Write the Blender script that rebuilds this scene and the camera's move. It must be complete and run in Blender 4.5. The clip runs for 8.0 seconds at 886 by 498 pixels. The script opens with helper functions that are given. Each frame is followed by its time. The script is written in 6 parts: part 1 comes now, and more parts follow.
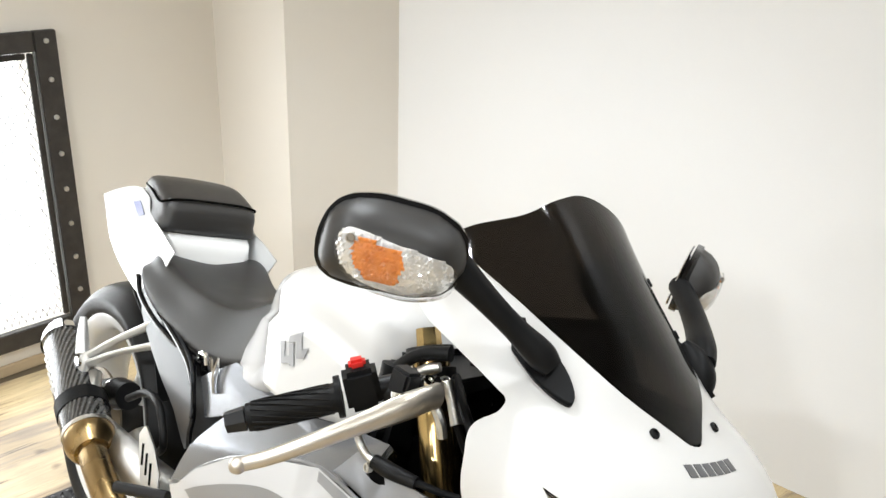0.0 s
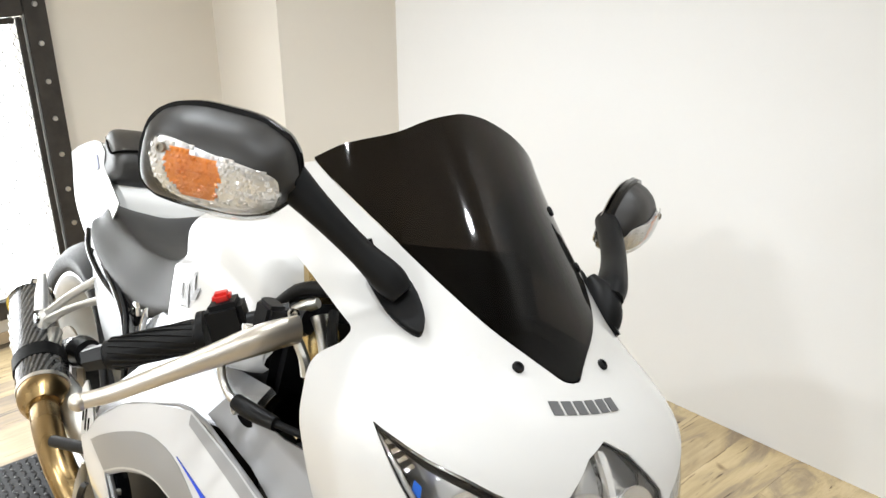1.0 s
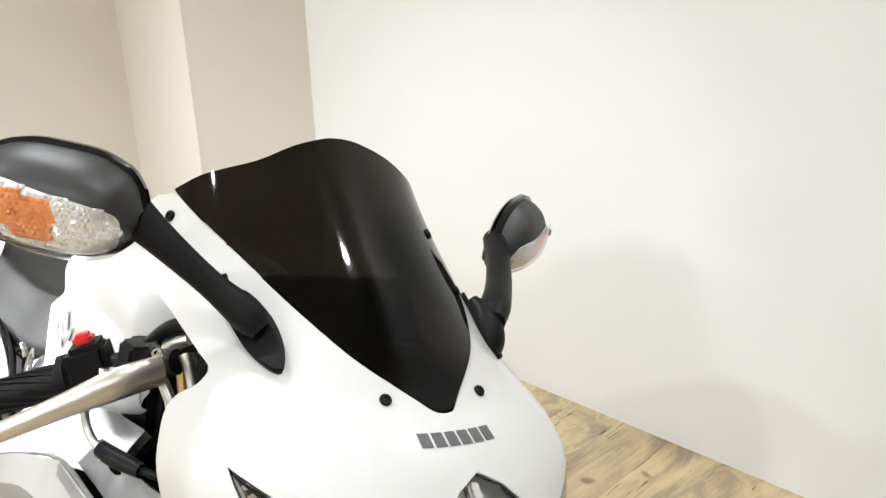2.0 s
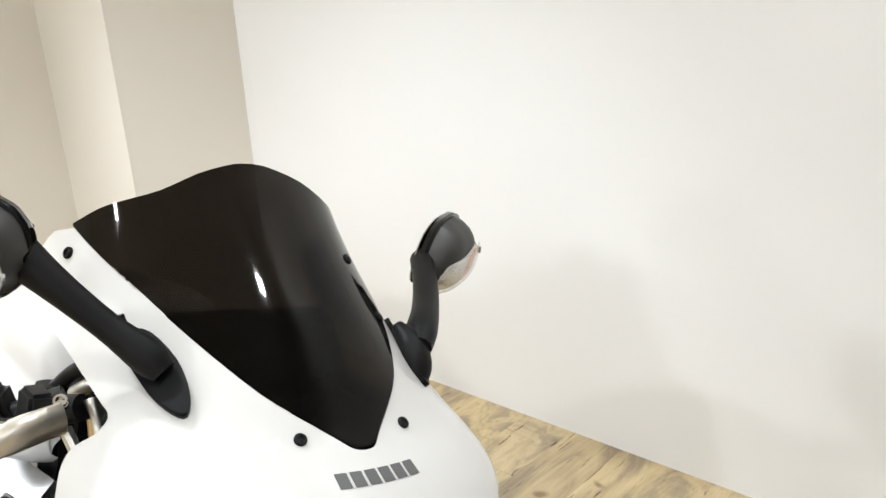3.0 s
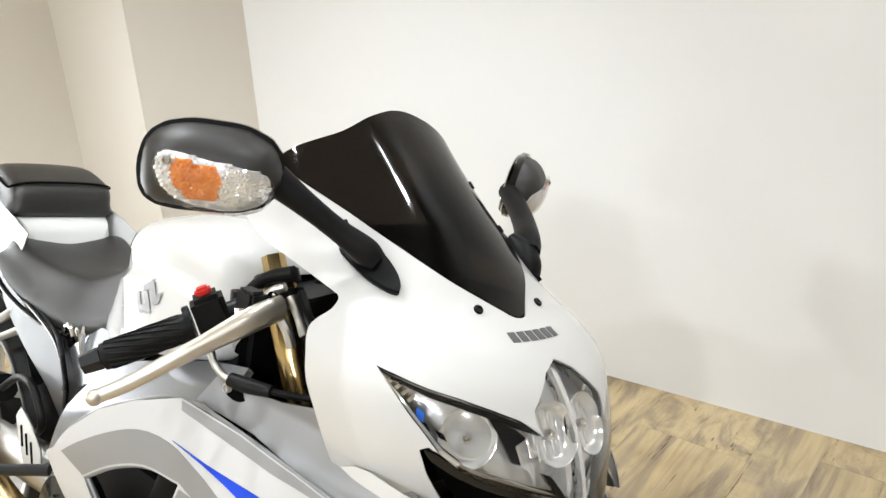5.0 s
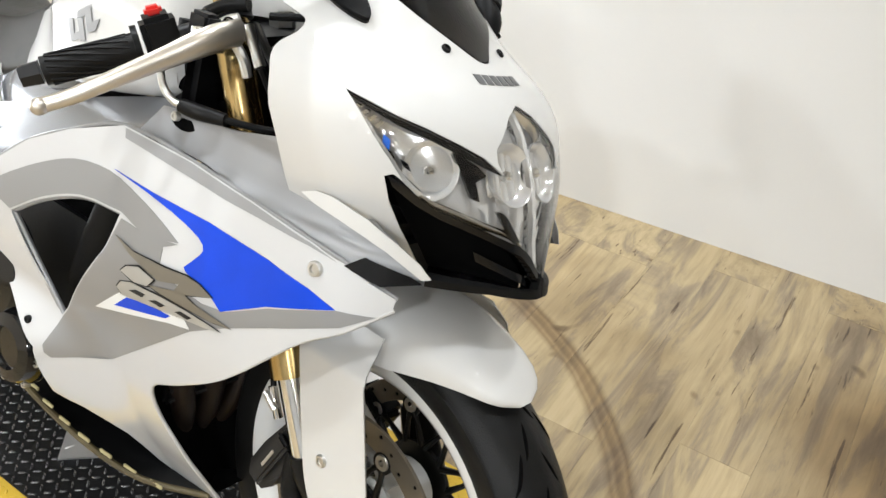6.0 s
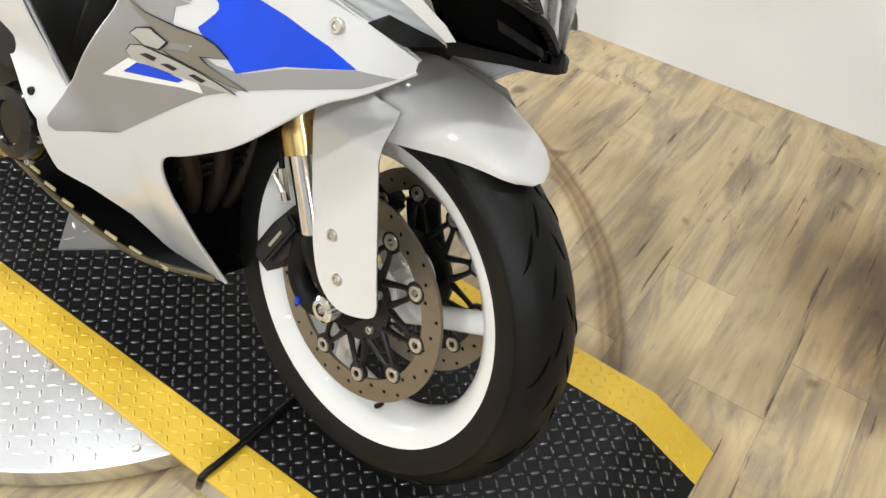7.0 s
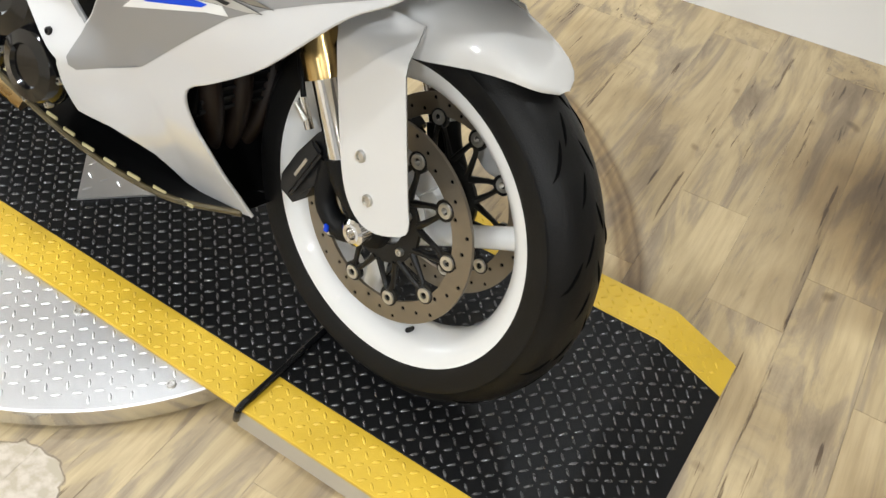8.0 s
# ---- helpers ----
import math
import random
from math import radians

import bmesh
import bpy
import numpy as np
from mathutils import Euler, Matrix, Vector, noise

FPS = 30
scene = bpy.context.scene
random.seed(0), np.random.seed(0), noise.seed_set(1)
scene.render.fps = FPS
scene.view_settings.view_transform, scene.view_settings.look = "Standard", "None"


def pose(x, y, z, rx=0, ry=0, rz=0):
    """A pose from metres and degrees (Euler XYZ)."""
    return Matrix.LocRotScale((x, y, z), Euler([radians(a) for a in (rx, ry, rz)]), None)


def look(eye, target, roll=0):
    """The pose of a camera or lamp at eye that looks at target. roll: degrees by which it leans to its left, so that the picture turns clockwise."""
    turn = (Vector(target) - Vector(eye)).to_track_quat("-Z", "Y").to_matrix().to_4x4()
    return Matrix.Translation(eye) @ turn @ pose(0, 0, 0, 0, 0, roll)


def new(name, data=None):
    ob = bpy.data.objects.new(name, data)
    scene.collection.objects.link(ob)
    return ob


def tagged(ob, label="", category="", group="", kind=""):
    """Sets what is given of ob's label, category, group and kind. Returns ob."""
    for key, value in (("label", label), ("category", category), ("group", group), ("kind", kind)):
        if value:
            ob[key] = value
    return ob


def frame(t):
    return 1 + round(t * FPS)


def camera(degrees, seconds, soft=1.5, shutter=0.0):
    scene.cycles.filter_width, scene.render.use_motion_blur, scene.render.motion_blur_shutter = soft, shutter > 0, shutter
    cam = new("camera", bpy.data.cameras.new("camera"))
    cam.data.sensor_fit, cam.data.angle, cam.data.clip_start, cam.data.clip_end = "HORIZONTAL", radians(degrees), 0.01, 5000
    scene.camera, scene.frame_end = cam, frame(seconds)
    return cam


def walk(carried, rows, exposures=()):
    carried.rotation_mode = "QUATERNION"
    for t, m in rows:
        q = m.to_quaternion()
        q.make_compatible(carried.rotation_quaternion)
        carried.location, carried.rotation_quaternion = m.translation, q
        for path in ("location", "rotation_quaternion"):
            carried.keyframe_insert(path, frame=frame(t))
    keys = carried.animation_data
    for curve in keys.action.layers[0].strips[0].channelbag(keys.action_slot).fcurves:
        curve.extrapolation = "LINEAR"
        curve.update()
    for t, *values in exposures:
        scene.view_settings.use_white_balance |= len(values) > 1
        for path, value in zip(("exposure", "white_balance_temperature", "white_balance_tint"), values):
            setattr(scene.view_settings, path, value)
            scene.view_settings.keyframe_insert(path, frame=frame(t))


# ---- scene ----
cam = camera(53.0, 8.0)
PATH = [
    (0, (0.052, 0.276, 1.479), (-1.194, 1.653, 0.735), 1.6),
    (0.3, (0.080, 0.348, 1.452), (-1.118, 1.732, 0.646), 1.2),
    (0.5, (0.109, 0.396, 1.432), (-1.157, 1.711, 0.616), 0.8),
    (0.7, (0.124, 0.419, 1.399), (-1.173, 1.712, 0.594), 0.7),
    (1, (0.159, 0.459, 1.393), (-1.174, 1.728, 0.609), -0.5),
    (1.5, (0.179, 0.507, 1.393), (-1.079, 1.858, 0.622), -1.8),
    (2, (0.191, 0.532, 1.394), (-1.06, 1.895, 0.635), -1.5),
    (3.3, (0.194, 0.589, 1.391), (-0.975, 2.035, 0.653), -2.9),
    (3.5, (0.195, 0.582, 1.398), (-0.99, 2.017, 0.665), -2.7),
    (4, (0.217, 0.54, 1.405), (-1.031, 1.937, 0.704), -3.3),
    (4.2, (0.242, 0.519, 1.415), (-1.04, 1.881, 0.707), -6.1),
    (5.3, (0.15, 0.188, 1.432), (-0.793, 1.742, 0.598), -0.0),
    (5.5, (0.143, 0.183, 1.412), (-0.758, 1.715, 0.495), 2.6),
    (5.8, (0.137, 0.183, 1.388), (-0.674, 1.657, 0.308), 3.9),
    (6, (0.137, 0.172, 1.341), (-0.62, 1.647, 0.223), 4.8),
    (6.5, (0.139, 0.148, 1.308), (-0.552, 1.542, 0.052), 4.6),
    (6.8, (0.136, 0.126, 1.278), (-0.491, 1.495, -0.038), 7.3),
    (7, (0.136, 0.102, 1.26), (-0.462, 1.443, -0.098), 9.1),
    (7.2, (0.134, 0.080, 1.247), (-0.446, 1.404, -0.136), 9.5),
    (7.5, (0.136, 0.053, 1.224), (-0.404, 1.362, -0.188), 9.7),
    (8, (0.125, 0.036, 1.221), (-0.429, 1.338, -0.192), 7.0),
]
walk(cam, [(t, look(eye, target, roll)) for t, eye, target, roll in PATH], [(0, 0.34), (4.2, 0.32), (5.5, 0.30), (6.5, 0.40), (8, 0.30)])

# ---- light ----
scene.view_settings.exposure = 0.0
world = bpy.data.worlds.new("world")
scene.world = world
world.use_nodes = True
world.node_tree.nodes["Background"].inputs[0].default_value = (0.9, 0.95, 1.0, 1)
world.node_tree.nodes["Background"].inputs[1].default_value = 0.05


def area_lamp(name, m, size_x, size_y, power, colour):
    data = bpy.data.lights.new(name, "AREA")
    data.shape, data.size, data.size_y, data.energy, data.color = "RECTANGLE", size_x, size_y, power, colour
    ob = new(name, data)
    ob.matrix_world = m
    return ob


CEILING = 2.9
WARM, COOL = (1.0, 0.93, 0.82), (0.93, 0.97, 1.0)
# ceiling downlights: place, power, width, cone and soft edge; those without a cone are open panels
LAMPS = [(-1.25, 0.95, 78, 0.12, 88, 0.5), (0.15, 2.08, 56, 0.12, 106, 0.9), (0.45, 0.75, 48, 0.12, 120, 0.6), (-1.35, -0.35, 44, 0.12, 120, 0.6), (-1.80, 1.40, 14, 0.12, 120, 0.6), (-1.20, 1.90, 36, 0.12, 50, 0.9),
         (-1.6, -2.2, 52, 0.16, 0, 0), (0.6, -2.6, 66, 0.16, 0, 0), (2.8, -1.8, 46, 0.16, 0, 0), (-0.4, -4.8, 70, 0.16, 0, 0), (2.6, -5.0, 60, 0.16, 0, 0)]
for lx, ly, power, size, cone, blend in LAMPS:
    spot = bpy.data.lights.new("ceiling_lamp", "SPOT" if cone else "AREA")
    spot.energy, spot.color = power, (0.92, 0.975, 1.02)
    if cone:
        spot.spot_size, spot.spot_blend, spot.shadow_soft_size = radians(cone), blend, size * 0.4
    else:
        spot.shape, spot.size = "DISK", size
    new("ceiling_lamp", spot).matrix_world = pose(lx, ly, CEILING - 0.04)
area_lamp("window_light", pose(-2.62, 0.95, 0.62, 0, -90, 0), 0.9, 0.9, 8, COOL)

# ---- materials ----


def material(name, colour, rough=0.5, metal=0.0, coat=0.0, vary=0.06, scale=6.0, bump=0.0, bump_scale=300.0, rough_vary=0.08, **extra):
    """A Principled material with slow colour variation, uneven gloss and fine relief."""
    m = bpy.data.materials.new(name)
    m.use_nodes = True
    tree = m.node_tree
    p = tree.nodes["Principled BSDF"]
    p.inputs["Roughness"].default_value, p.inputs["Metallic"].default_value = rough, metal
    p.inputs["Coat Weight"].default_value, p.inputs["Coat Roughness"].default_value = coat, 0.025
    for key, value in extra.items():
        p.inputs[key.replace("_", " ")].default_value = value
    where = tree.nodes.new("ShaderNodeTexCoord")
    spots = tree.nodes.new("ShaderNodeTexNoise")
    spots.inputs["Scale"].default_value, spots.inputs["Detail"].default_value = scale, 6
    tree.links.new(where.outputs["Object"], spots.inputs["Vector"])
    mix = tree.nodes.new("ShaderNodeMix")
    mix.data_type = "RGBA"
    mix.inputs["A"].default_value = (*[c * (1 - vary) for c in colour], 1)
    mix.inputs["B"].default_value = (*[min(1, c * (1 + vary)) for c in colour], 1)
    tree.links.new(spots.outputs["Fac"], mix.inputs["Factor"])
    tree.links.new(mix.outputs["Result"], p.inputs["Base Color"])
    gloss = tree.nodes.new("ShaderNodeMapRange")
    gloss.inputs["To Min"].default_value, gloss.inputs["To Max"].default_value = max(0.02, rough - rough_vary), min(1, rough + rough_vary)
    tree.links.new(spots.outputs["Fac"], gloss.inputs["Value"])
    tree.links.new(gloss.outputs["Result"], p.inputs["Roughness"])
    if bump:
        grain = tree.nodes.new("ShaderNodeTexNoise")
        grain.inputs["Scale"].default_value, grain.inputs["Detail"].default_value = bump_scale, 4
        tree.links.new(where.outputs["Object"], grain.inputs["Vector"])
        relief = tree.nodes.new("ShaderNodeBump")
        relief.inputs["Strength"].default_value, relief.inputs["Distance"].default_value = bump, 0.002
        tree.links.new(grain.outputs["Fac"], relief.inputs["Height"])
        tree.links.new(relief.outputs["Normal"], p.inputs["Normal"])
    return m


WHITE = material("white_paint", (0.70, 0.70, 0.692), 0.5, coat=0.9, vary=0.02, rough_vary=0.04, Specular_IOR_Level=0.2)
PEARL = material("pearl_white_paint", (0.60, 0.592, 0.578), 0.45, coat=1.0, vary=0.03, rough_vary=0.04, scale=2.5, Specular_IOR_Level=0.25)
SILVER = material("silver_paint", (0.265, 0.265, 0.270), 0.42, 0.35, coat=0.6, vary=0.03, bump=0.04, bump_scale=1500)
BLUE = material("blue_paint", (0.0005, 0.052, 0.60), 0.34, 0.1, coat=0.15, vary=0.22, scale=14, bump=0.05, bump_scale=1800, Specular_IOR_Level=0.25)
BLACK = material("black_plastic", (0.006, 0.006, 0.0063), 0.46, vary=0.25, bump=0.12, bump_scale=900, Specular_IOR_Level=0.14)
DARK = material("dark_metal", (0.016, 0.016, 0.017), 0.42, 0.3, vary=0.3, bump=0.1, Specular_IOR_Level=0.35)
GLOSS = material("gloss_black", (0.004, 0.004, 0.0045), 0.14, coat=0.25, vary=0.2, Specular_IOR_Level=0.3)
RUBBER = material("tyre_rubber", (0.0072, 0.007, 0.0069), 0.42, vary=0.45, scale=14, bump=0.25, bump_scale=500, Specular_IOR_Level=0.16)
# Near-black; its colour holds the shade of grooves, holes and inner gaps.
GROOVE = material("near_black", (0.002, 0.002, 0.002), 0.9, Specular_IOR_Level=0.04)
VINYL = material("seat_vinyl", (0.016, 0.0152, 0.0148), 0.38, vary=0.2, bump=0.3, bump_scale=1100, Specular_IOR_Level=0.6)
GOLD = material("gold_anodised", (0.52, 0.375, 0.165), 0.22, 1.0, vary=0.1)
CHROME = material("chrome", (0.80, 0.80, 0.80), 0.08, 1.0, vary=0.02, rough_vary=0.03)
ALU = material("cast_aluminium", (0.62, 0.61, 0.58), 0.36, 1.0, vary=0.1, bump=0.15, bump_scale=600)
STEEL = material("disc_steel", (0.255, 0.222, 0.178), 0.36, 0.85, vary=0.14, scale=30)
TITAN = material("heat_stained_pipe", (0.34, 0.235, 0.11), 0.28, 1.0, vary=0.3, scale=12)
RED = material("red_plastic", (0.65, 0.02, 0.015), 0.35)
ORANGE = material("orange_reflector", (0.95, 0.22, 0.035), 0.2, coat=0.9, vary=0.5, scale=95, bump=0.4, bump_scale=220)
REFLECT = material("reflector_chrome", (0.90, 0.89, 0.88), 0.12, 0.62, vary=0.08, scale=60, bump=0.4, bump_scale=38, rough_vary=0.05)
BOWL = material("crystal_bowl", (0.92, 0.91, 0.90), 0.16, 0.45, vary=0.18, scale=140, bump=0.5, bump_scale=200)
BADGE = material("brushed_badge", (0.24, 0.222, 0.19), 0.35, 0.7, vary=0.1)
GREY = material("grey_print", (0.09, 0.09, 0.092), 0.4)
WALL = material("painted_wall", (0.80, 0.795, 0.785), 0.55, vary=0.03, scale=1.5, bump=0.12, bump_scale=160)
# Wall paint again, with that corner's warm light put into the colour.
WARM_WALL = material("warm_lit_wall_paint", (0.76, 0.715, 0.645), 0.55, vary=0.03, scale=1.5, bump=0.12, bump_scale=160)
DIM = material("grey_wall_paint", (0.45, 0.45, 0.45), 0.6, vary=0.1, scale=1.0)
CEIL = material("ceiling_paint", (0.72, 0.72, 0.71), 0.8)
FRAME = material("rusty_black_frame", (0.045, 0.040, 0.036), 0.55, 0.3, vary=0.6, scale=25, bump=0.4, bump_scale=120)
MAT = material("black_rubber_mat", (0.0065, 0.0065, 0.007), 0.42, vary=0.5, scale=5, bump=0.2, bump_scale=700, Specular_IOR_Level=0.15)
YELLOW = material("yellow_rubber", (0.60, 0.395, 0.030), 0.42, vary=0.25, scale=9, bump=0.15, bump_scale=500)
# Mat rubber made paler, so the tread bars' glints sit in the colour.
TREAD = material("glint_tread_rubber", (0.034, 0.034, 0.036), 0.26, vary=0.5, scale=30, coat=0.3, Specular_IOR_Level=0.8)
SPAR = material("frame_alloy", (0.27, 0.28, 0.30), 0.22, 0.8, vary=0.06, coat=0.3)
HOUSING = material("mirror_plastic", (0.024, 0.0225, 0.0215), 0.46, vary=0.2, bump=0.06, bump_scale=900, Specular_IOR_Level=0.5)
SIDE = material("pearl_silver_white_paint", (0.545, 0.545, 0.55), 0.45, coat=1.0, vary=0.03, rough_vary=0.04, scale=2.5, Specular_IOR_Level=0.25)
BADGE_GREY = material("pale_grey_print", (0.27, 0.27, 0.275), 0.35, vary=0.05)
TAIL_GREY = material("pale_silver_paint", (0.27, 0.265, 0.26), 0.5, 0.1, coat=0.15, vary=0.03)
MARK_BLUE = material("dark_blue_print", (0.012, 0.022, 0.16), 0.4, vary=0.1)
COVER_GLOSS = material("dark_grey_gloss", (0.016, 0.0175, 0.020), 0.34, coat=0.12, vary=0.15, Specular_IOR_Level=0.35)
PALE_DASH = material("pale_yellow_dash", (0.42, 0.37, 0.20), 0.5, vary=0.2)
LEVER = material("satin_lever_aluminium", (0.60, 0.555, 0.49), 0.34, 0.85, vary=0.08, bump=0.1, bump_scale=500)
ALU_PALE = material("satin_cast_aluminium", (0.72, 0.715, 0.70), 0.42, 0.75, vary=0.06, bump=0.1, bump_scale=500)
BADGE_PALE = material("pale_brushed_badge", (0.46, 0.455, 0.44), 0.35, 0.6, vary=0.1)
CHANNEL_SILVER = material("satin_silver_paint", (0.30, 0.30, 0.305), 0.48, 0.3, vary=0.05)
CARRIER = material("black_disc_carrier", (0.006, 0.006, 0.0062), 0.34, 0.2, vary=0.2, Specular_IOR_Level=0.35)
PLATE = material("aluminium_plate", (0.60, 0.60, 0.605), 0.36, 0.85, vary=0.06, scale=12, bump=0.12, bump_scale=400)


def lens_material(name, tint, gloss, face=0.035):
    """Clear or smoked plastic: light passes tinted, and the face shines as glass does."""
    m = bpy.data.materials.new(name)
    m.use_nodes = True
    tree = m.node_tree
    tree.nodes.remove(tree.nodes["Principled BSDF"])
    clear, shine, mix, edge, power, level = [tree.nodes.new(k) for k in ("ShaderNodeBsdfTransparent", "ShaderNodeBsdfGlossy", "ShaderNodeMixShader", "ShaderNodeLayerWeight", "ShaderNodeMath", "ShaderNodeMath")]
    clear.inputs["Color"].default_value = (*tint, 1)
    shine.inputs["Roughness"].default_value = gloss
    edge.inputs["Blend"].default_value = 0.5
    power.operation, power.inputs[1].default_value = "POWER", 4.5
    level.operation, level.inputs[1].default_value, level.inputs[2].default_value = "MULTIPLY_ADD", 0.85, face
    tree.links.new(edge.outputs["Facing"], power.inputs[0])
    tree.links.new(power.outputs[0], level.inputs[0])
    tree.links.new(level.outputs[0], mix.inputs[0])
    tree.links.new(clear.outputs[0], mix.inputs[1])
    tree.links.new(shine.outputs[0], mix.inputs[2])
    tree.links.new(mix.outputs[0], tree.nodes["Material Output"].inputs["Surface"])
    return m


CLEAR = lens_material("clear_lens", (0.975, 0.978, 0.98), 0.03)
SMOKE = lens_material("smoked_plastic", (0.125, 0.112, 0.100), 0.05, 0.018)

# ---- mesh helpers ----


def part(name, bm, mat, parent, label="", kind="", smooth=True, sharp=38):
    me = bpy.data.meshes.new(name)
    bmesh.ops.recalc_face_normals(bm, faces=bm.faces)
    bm.to_mesh(me)
    bm.free()
    own = me.attributes.get("surface_normal")
    if own:
        me.normals_split_custom_set_from_vertices([tuple(d.vector) for d in own.data])
        me.attributes.remove(me.attributes["surface_normal"])
    elif smooth:
        me.shade_smooth()
        me.set_sharp_from_angle(angle=radians(sharp))
    me.materials.append(mat)
    ob = new(name, me)
    ob.parent = parent
    return tagged(ob, label, kind=kind)


def thing(name, m, label, category, group="", kind=""):
    ob = new(name)
    ob.matrix_world = m
    return tagged(ob, label, category, group, kind)


def structure(name, bm, mat, label, category="", smooth=False):
    return tagged(part(name, bm, mat, None, label, "structure", smooth), label, category or "structure")


def spline(points, steps=8, closed=False):
    """A smooth curve through the points."""
    p = [Vector(q) for q in points]
    n = len(p)
    if not closed:
        p = [p[0] * 2 - p[1], *p, p[-1] * 2 - p[-2]]
    else:
        p = [p[-1], *p, p[0], p[1]]
    out = []
    for i in range(1, (n if not closed else n + 1)):
        a, b, c, d = p[i - 1:i + 3]
        for k in range(steps):
            t = k / steps
            out.append(0.5 * (2 * b + (c - a) * t + (2 * a - 5 * b + 4 * c - d) * t * t + (3 * b - a - 3 * c + d) * t ** 3))
    return out if closed else [*out, p[-2]]


def graph(knots):
    """A smooth function through (x, value) knots in rising x; values may be tuples."""
    xs = np.array([k[0] for k in knots], float)
    vs = np.array([np.atleast_1d(k[1]) for k in knots], float)
    slope = np.gradient(vs, xs, axis=0)

    def at(x):
        x = min(max(x, xs[0]), xs[-1])
        i = min(int(np.searchsorted(xs, x, side="right")) - 1, len(xs) - 2)
        h = xs[i + 1] - xs[i]
        t = (x - xs[i]) / h
        v = ((1 + 2 * t) * (1 - t) ** 2 * vs[i] + t * (1 - t) ** 2 * h * slope[i] + t * t * (3 - 2 * t) * vs[i + 1] + t * t * (t - 1) * h * slope[i + 1])
        return v if len(v) > 1 else float(v[0])
    return at


def inside(p, poly):
    hit, n = False, len(poly)
    for i in range(n):
        (ax, ay), (bx, by) = poly[i], poly[i - 1]
        if (ay > p[1]) != (by > p[1]) and p[0] < (bx - ax) * (p[1] - ay) / (by - ay) + ax:
            hit = not hit
    return hit


def dense(poly, step):
    out = []
    for i, a in enumerate(poly):
        b = poly[(i + 1) % len(poly)]
        n = max(1, round(math.dist(a, b) / step))
        out += [(a[0] + (b[0] - a[0]) * k / n, a[1] + (b[1] - a[1]) * k / n) for k in range(n)]
    return out


INWARD = set()  # surfaces whose own normal points into the bike


def panel(poly, surf, step, thick, holes=(), lift=0.0, mirror=False):
    """A shell of a given thickness: the polygon of surf's plane, bent onto surf, with holes through it."""
    from mathutils.geometry import delaunay_2d_cdt
    rings = [dense(poly, step), *[dense(h, step) for h in holes]]
    pts, faces = [], []
    for ring in rings:
        faces.append(list(range(len(pts), len(pts) + len(ring))))
        pts += ring
    edge = np.array(pts)
    xs, ys = [p[0] for p in poly], [p[1] for p in poly]
    for i in range(int((max(xs) - min(xs)) / step) + 1):
        for j in range(int((max(ys) - min(ys)) / step) + 1):
            p = (min(xs) + (i + 0.5 + 0.25 * (j % 2)) * step, min(ys) + (j + 0.5) * step)
            if inside(p, rings[0]) and not any(inside(p, r) for r in rings[1:]) and np.min(np.sum((edge - p) ** 2, axis=1)) > (0.5 * step) ** 2:
                pts.append(p)
    segs = [(f[i - 1], f[i]) for f in faces for i in range(len(f))]
    co, _, tris, _, _, _ = delaunay_2d_cdt([Vector(p) for p in pts], segs, [], 0, 1e-7)
    keep = []
    for t in tris:
        c = sum((co[i] for i in t), Vector((0, 0))) / len(t)
        if inside(c, rings[0]) and not any(inside(c, r) for r in rings[1:]):
            keep.append(t)
    eps = 0.002
    front, back, turned = [], [], []
    for q in co:
        p = Vector(surf(q[0], q[1]))
        n = (Vector(surf(q[0] + eps, q[1])) - Vector(surf(q[0] - eps, q[1]))).cross(Vector(surf(q[0], q[1] + eps)) - Vector(surf(q[0], q[1] - eps)))
        n = n.normalized() if n.length > 1e-12 else Vector((0, -1, 0))
        n = -n if surf in INWARD else n
        front.append(p + n * lift)
        back.append(p + n * (lift - thick))
        turned.append(n)
    bm = bmesh.new()
    layer = bm.verts.layers.float_vector.new("surface_normal")
    used = sorted({i for t in keep for i in t})
    vf = {i: bm.verts.new(front[i]) for i in used}
    vb = {i: bm.verts.new(back[i]) for i in used}
    flip_n = Vector((1, -1 if mirror else 1, 1))
    for i in used:
        vf[i][layer], vb[i][layer] = turned[i] * flip_n, -turned[i] * flip_n
    count = {}
    for t in keep:
        bm.faces.new([vf[i] for i in t])
        bm.faces.new([vb[i] for i in reversed(t)])
        for k in range(len(t)):
            count[(t[k - 1], t[k])] = 1
    for a, b in count:
        if (b, a) not in count:
            bm.faces.new((vf[b], vf[a], vb[a], vb[b]))
    if mirror:
        bmesh.ops.scale(bm, vec=(1, -1, 1), verts=bm.verts)
    return bm


def skin(curves, nu=8, nv=8, close_u=False, caps=False):
    """A smooth sheet through the curves, each a list of as many points."""
    rows = [spline(c, nu, close_u) for c in curves]
    cols = [spline([r[k] for r in rows], nv) for k in range(len(rows[0]))]
    bm = bmesh.new()
    grid = [[bm.verts.new(p) for p in c] for c in cols]
    n = len(grid)
    for i in range(n if close_u else n - 1):
        for j in range(len(grid[0]) - 1):
            bm.faces.new((grid[i][j], grid[(i + 1) % n][j], grid[(i + 1) % n][j + 1], grid[i][j + 1]))
    if caps and close_u:
        bm.faces.new([g[0] for g in grid])
        bm.faces.new([g[-1] for g in reversed(grid)])
    return bm


def thicken(bm, t):
    bmesh.ops.recalc_face_normals(bm, faces=bm.faces)
    bmesh.ops.solidify(bm, geom=bm.faces[:], thickness=t)
    return bm


